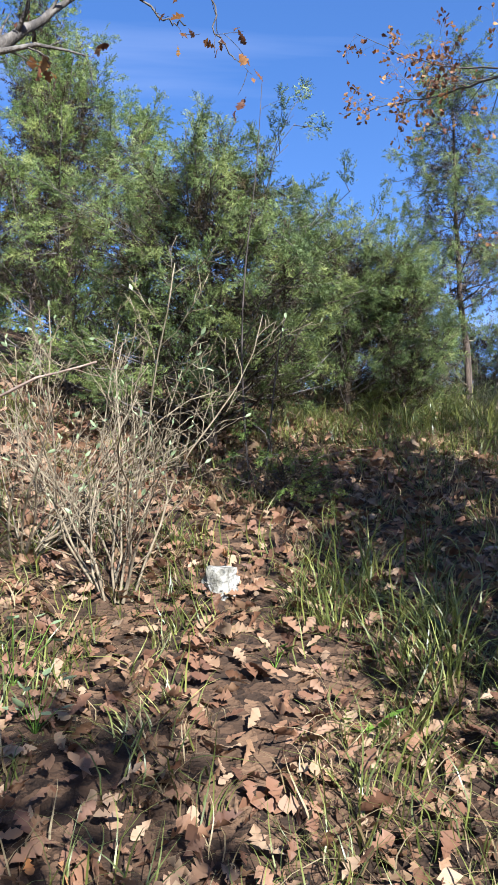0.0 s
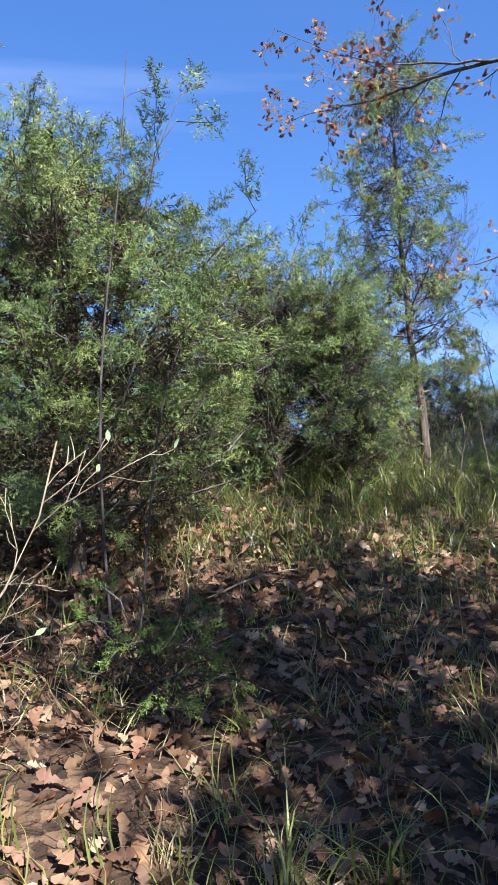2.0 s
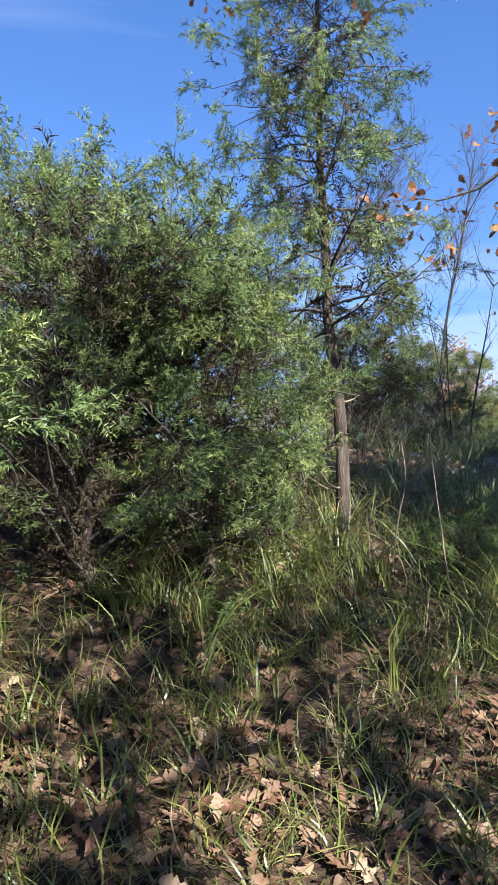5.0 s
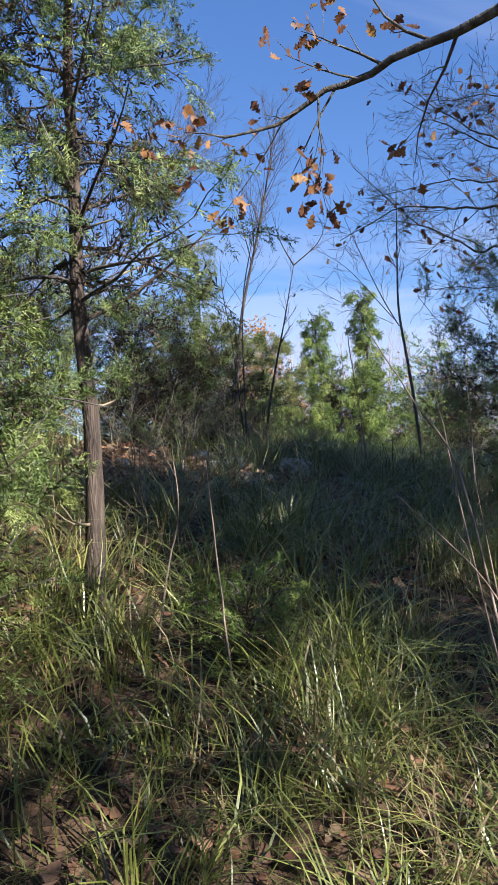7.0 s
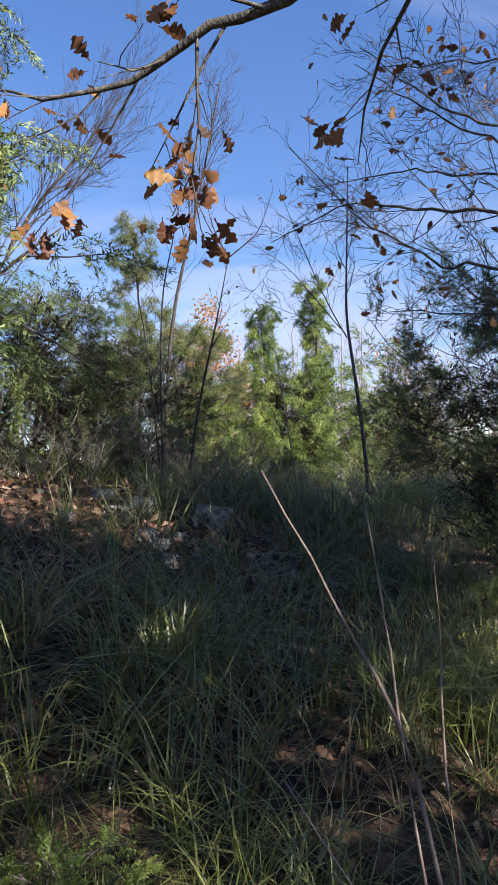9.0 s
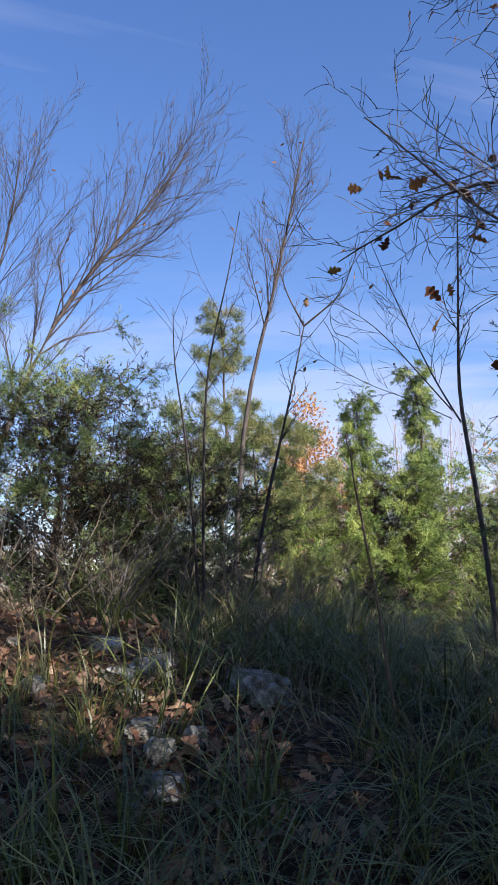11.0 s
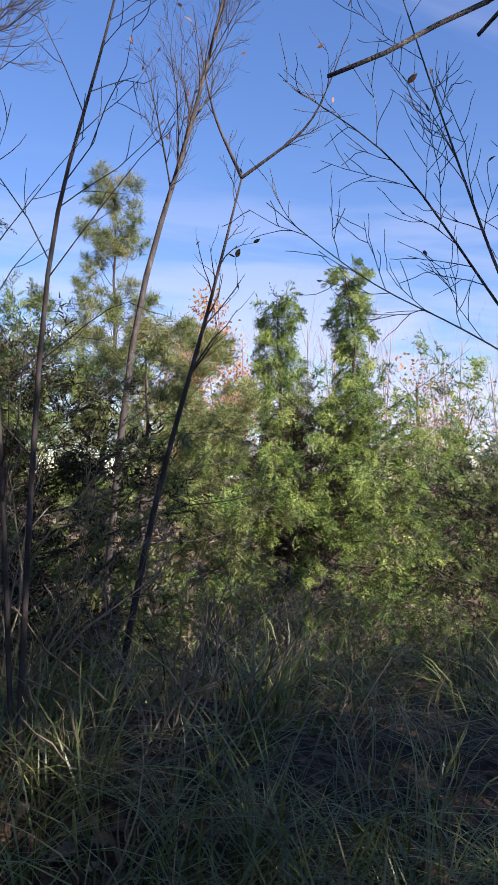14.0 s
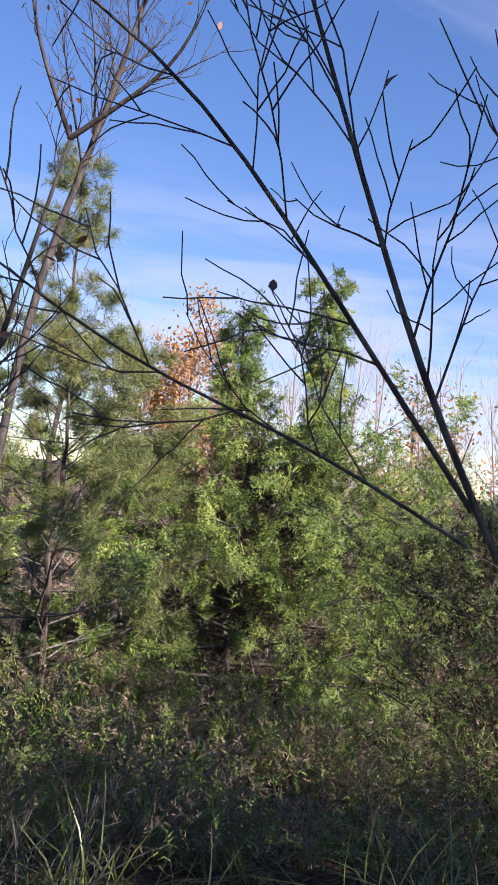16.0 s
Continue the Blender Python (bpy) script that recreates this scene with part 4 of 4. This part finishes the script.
# ---- stones ----
def stone(label, place, size, seed, sink=0.3, group=""):
    bm = bmesh.new()
    bmesh.ops.create_icosphere(bm, subdivisions=4, radius=0.5)
    off = Vector((seed * 3.7, seed * 1.3, 0))
    for v in bm.verts:
        d = v.co.normalized()
        k = 1 + 0.42 * noise.noise(d * 1.5 + off) + 0.3 * noise.noise(d * 3.5 + off) + 0.13 * noise.noise(d * 9 + off) + 0.05 * noise.noise(d * 21 + off) - 0.3 * abs(noise.noise(d * 4.3 + off))
        c = d * 0.5 * k
        v.co = Vector((max(-0.42, min(0.42, c.x)) * size[0], max(-0.4, min(0.4, c.y)) * size[1], max(-0.4, min(0.36, c.z)) * size[2])) * 1.2
    me = bpy.data.meshes.new("stone")
    bm.to_mesh(me)
    bm.free()
    for p in me.polygons:
        p.use_smooth = True
    me.materials.append(M_stone)
    ob = new("stone", me)
    ob.matrix_world = pose(place[0], place[1], gz(*place) + size[2] * (0.5 - sink), 8 * math.sin(seed), 9 * math.cos(seed * 2), seed * 57)
    return tagged(ob, label, "stone", group)


stone("white limestone block lying among fallen leaves", (-0.07, 3.2), (0.125, 0.11, 0.16), 1, 0.3)
stone("grey-white weathered boulder half sunk in grass", (4.22, 10.45), (0.27, 0.2, 0.17), 2, 0.36)
stone("long pale limestone rock among dead leaves", (3.84, 10.78), (0.2, 0.13, 0.12), 3, 0.3)
rng_s = np.random.default_rng(9)
for k in range(24):
    x, y = 2.2 + 1.9 * rng_s.uniform(), 9.7 + 1.4 * rng_s.uniform()
    if math.hypot(x - 4.22, y - 10.45) > 0.35:
        s = rng_s.uniform(0.045, 0.11)
        stone("angular limestone rubble under dead leaves", (x, y), (s * 1.3, s, s * 0.9), 5 + k, 0.3, "rubble below the dark bush")


# ---- leaf litter and grass ----
def litter():
    rng = np.random.default_rng(77)
    n = 35000
    x, y = rng.uniform(-2.0, 4.4, n), rng.uniform(0.9, 12.2, n)
    ok = rng.uniform(size=n) < np.where(y < 6.4, np.where((x > -1.3) & (x < 2.4), 1.0, 0.45), np.where((x < 4.3) & (x > 1.6) & (y > 9.3), 0.8, 0.25))
    x, y = x[ok], y[ok]
    p = np.stack([x, y, ground_z(x, y) + rng.uniform(0.004, 0.042, len(x))], 1)
    a = rng.uniform(0, 2 * np.pi, len(x))
    w = np.stack([np.cos(a), np.sin(a), rng.normal(size=len(x)) * 0.42 + 0.5 * np.sin(a)], 1)
    g = Geo()
    scatter(g, LITTER_LEAVES, p, w, rng.uniform(0.042, 0.09, len(x)), rng, flat=0.5)
    tagged(new("leaf_litter", g.mesh("leaf_litter", M_litter)), "brown curled fallen oak leaves covering the slope", "fallen leaves", kind="stuff")


def grass(name, label, bases, n, box, material, seed, size=(0.7, 1.2), cover=None):
    rng = np.random.default_rng(seed)
    x, y = rng.uniform(box[0], box[1], n), rng.uniform(box[2], box[3], n)
    clump = np.sin(3.1 * x + 1.7 * y + seed) * np.sin(2.7 * y - 1.1 * x + 2 * seed)
    ok = rng.uniform(size=n) < 0.55 + 0.45 * clump
    if cover is not None:
        ok &= rng.uniform(size=n) < cover(x, y)
    x, y = x[ok], y[ok]
    p = np.stack([x, y, ground_z(x, y) - 0.01], 1)
    w = np.stack([rng.normal(size=len(x)) * 0.2 - 0.08, rng.normal(size=len(x)) * 0.2 - 0.15, np.ones(len(x))], 1)
    g = Geo()
    scatter(g, bases, p, w, rng.uniform(*size, len(x)), rng)
    tagged(new(name, g.mesh(name, material)), label, "grass", kind="stuff")


litter()
meadow = lambda x, y: np.clip((y - 6.9 + 0.7 * (x - 1)) / 1.0, 0.0, 1.0) * np.clip((13.2 - y) / 2.0, 0.3, 1.0) * np.where((x < 4.4 - 0.1 * (y - 9.5)) & (y > 9.6), 0.14, 1.0) * np.where((y > 11.0 + 0.3 * np.sin(2 * x)) & (x > 5.1), 0.5, 1.0)
grass("tall_grass", "long arching green grass on the upper slope", TUFTS_LONG, 4600, (0.8, 8.0, 5.3, 14.0), M_grass, 5, cover=meadow)
grass("dry_grass", "pale dry grass blades among the green", TUFTS, 1200, (-0.5, 8.0, 5.4, 12.5), M_straw, 6, cover=meadow)
grass("short_grass", "thin short grass between fallen leaves", TUFTS_LOW, 2500, (-2.5, 3.5, 0.6, 7.0), M_grass, 7)
grass("straw", "scattered dry grass stalks on the leaves", TUFTS_LOW, 1500, (-2.5, 3.5, 0.6, 7.0), M_straw, 8)
grass("grass_clump", "bright green grass clumps beside the leaf path", TUFTS, 420, (0.3, 1.6, 1.2, 3.5), M_grass, 9)
grass("grass_tufts", "thin green grass tufts in the leaf litter", TUFTS, 420, (-1.6, 1.9, 1.0, 5.2), M_grass, 11, size=(0.45, 0.85))
grass("grass_fringe", "sunlit straw and grass along the slope's lip", TUFTS_LOW, 700, (0.2, 3.2, 5.3, 7.2), M_grass, 10, size=(0.8, 1.7))


# ---- small plants ----
def herb(name, label, place, leaves, size, seed, material, height=0.1):
    rng = np.random.default_rng(seed)
    ob = thing(name, label, "plant", (place[0], place[1], gz(*place) - 0.005))
    st, lf = Geo(), Geo()
    for k in range(leaves):
        a = k * 2.4 + rng.normal() * 0.3
        h = height * rng.uniform(0.5, 1.2)
        path = curve_path((0, 0, 0), (0.6 * math.cos(a), 0.6 * math.sin(a), 1), h, 4, rng, 0.1)
        tube(st, path, np.linspace(0.0018, 0.001, 4), 4)
        g = Geo()
        scatter(g, SMALL_LEAVES, [path[-1]], [(math.cos(a), math.sin(a), rng.uniform(-0.2, 0.5))], [size * rng.uniform(0.7, 1.2)], rng, flat=0.7)
        part("leaf", g, material, ob)
    tagged(part("stem", st, M_herb, ob), kind="stuff")


herb("herb", "small bright yellow-green seedling among dead leaves", (0.37, 2.45), 5, 0.06, 91, M_herb, 0.07)
herb("bramble", "grey-green bramble leaves low over the litter", (-0.5, 2.35), 9, 0.05, 92, M_sage, 0.14)
herb("bramble", "grey-green bramble sprig beside dry leaves", (-0.62, 2.55), 8, 0.05, 93, M_sage, 0.22)
herb("herb", "pale green seedling near the stone", (0.12, 2.75), 4, 0.045, 94, M_herb, 0.06)
herb("herb", "broad green herb at the edge of the grass", (0.75, 2.35), 7, 0.06, 95, M_herb, 0.08)
stick("pale forked fallen branch on the litter", [on_ground(1.0, 3.72, 0.02), on_ground(1.25, 3.78, 0.06), on_ground(1.6, 3.9, 0.05)], 0.011, 96)
stick("thin bleached fallen twig on leaves", [on_ground(0.35, 5.0, 0.02), on_ground(0.6, 5.15, 0.07), on_ground(0.85, 5.2, 0.1)], 0.005, 97)
stick("tan bent dry shoot across the bank", [on_ground(-1.3, 3.1), (-1.0, 2.75, 2.0), (-0.62, 2.55, 2.13), (-0.42, 2.6, 2.2)], 0.007, 98)
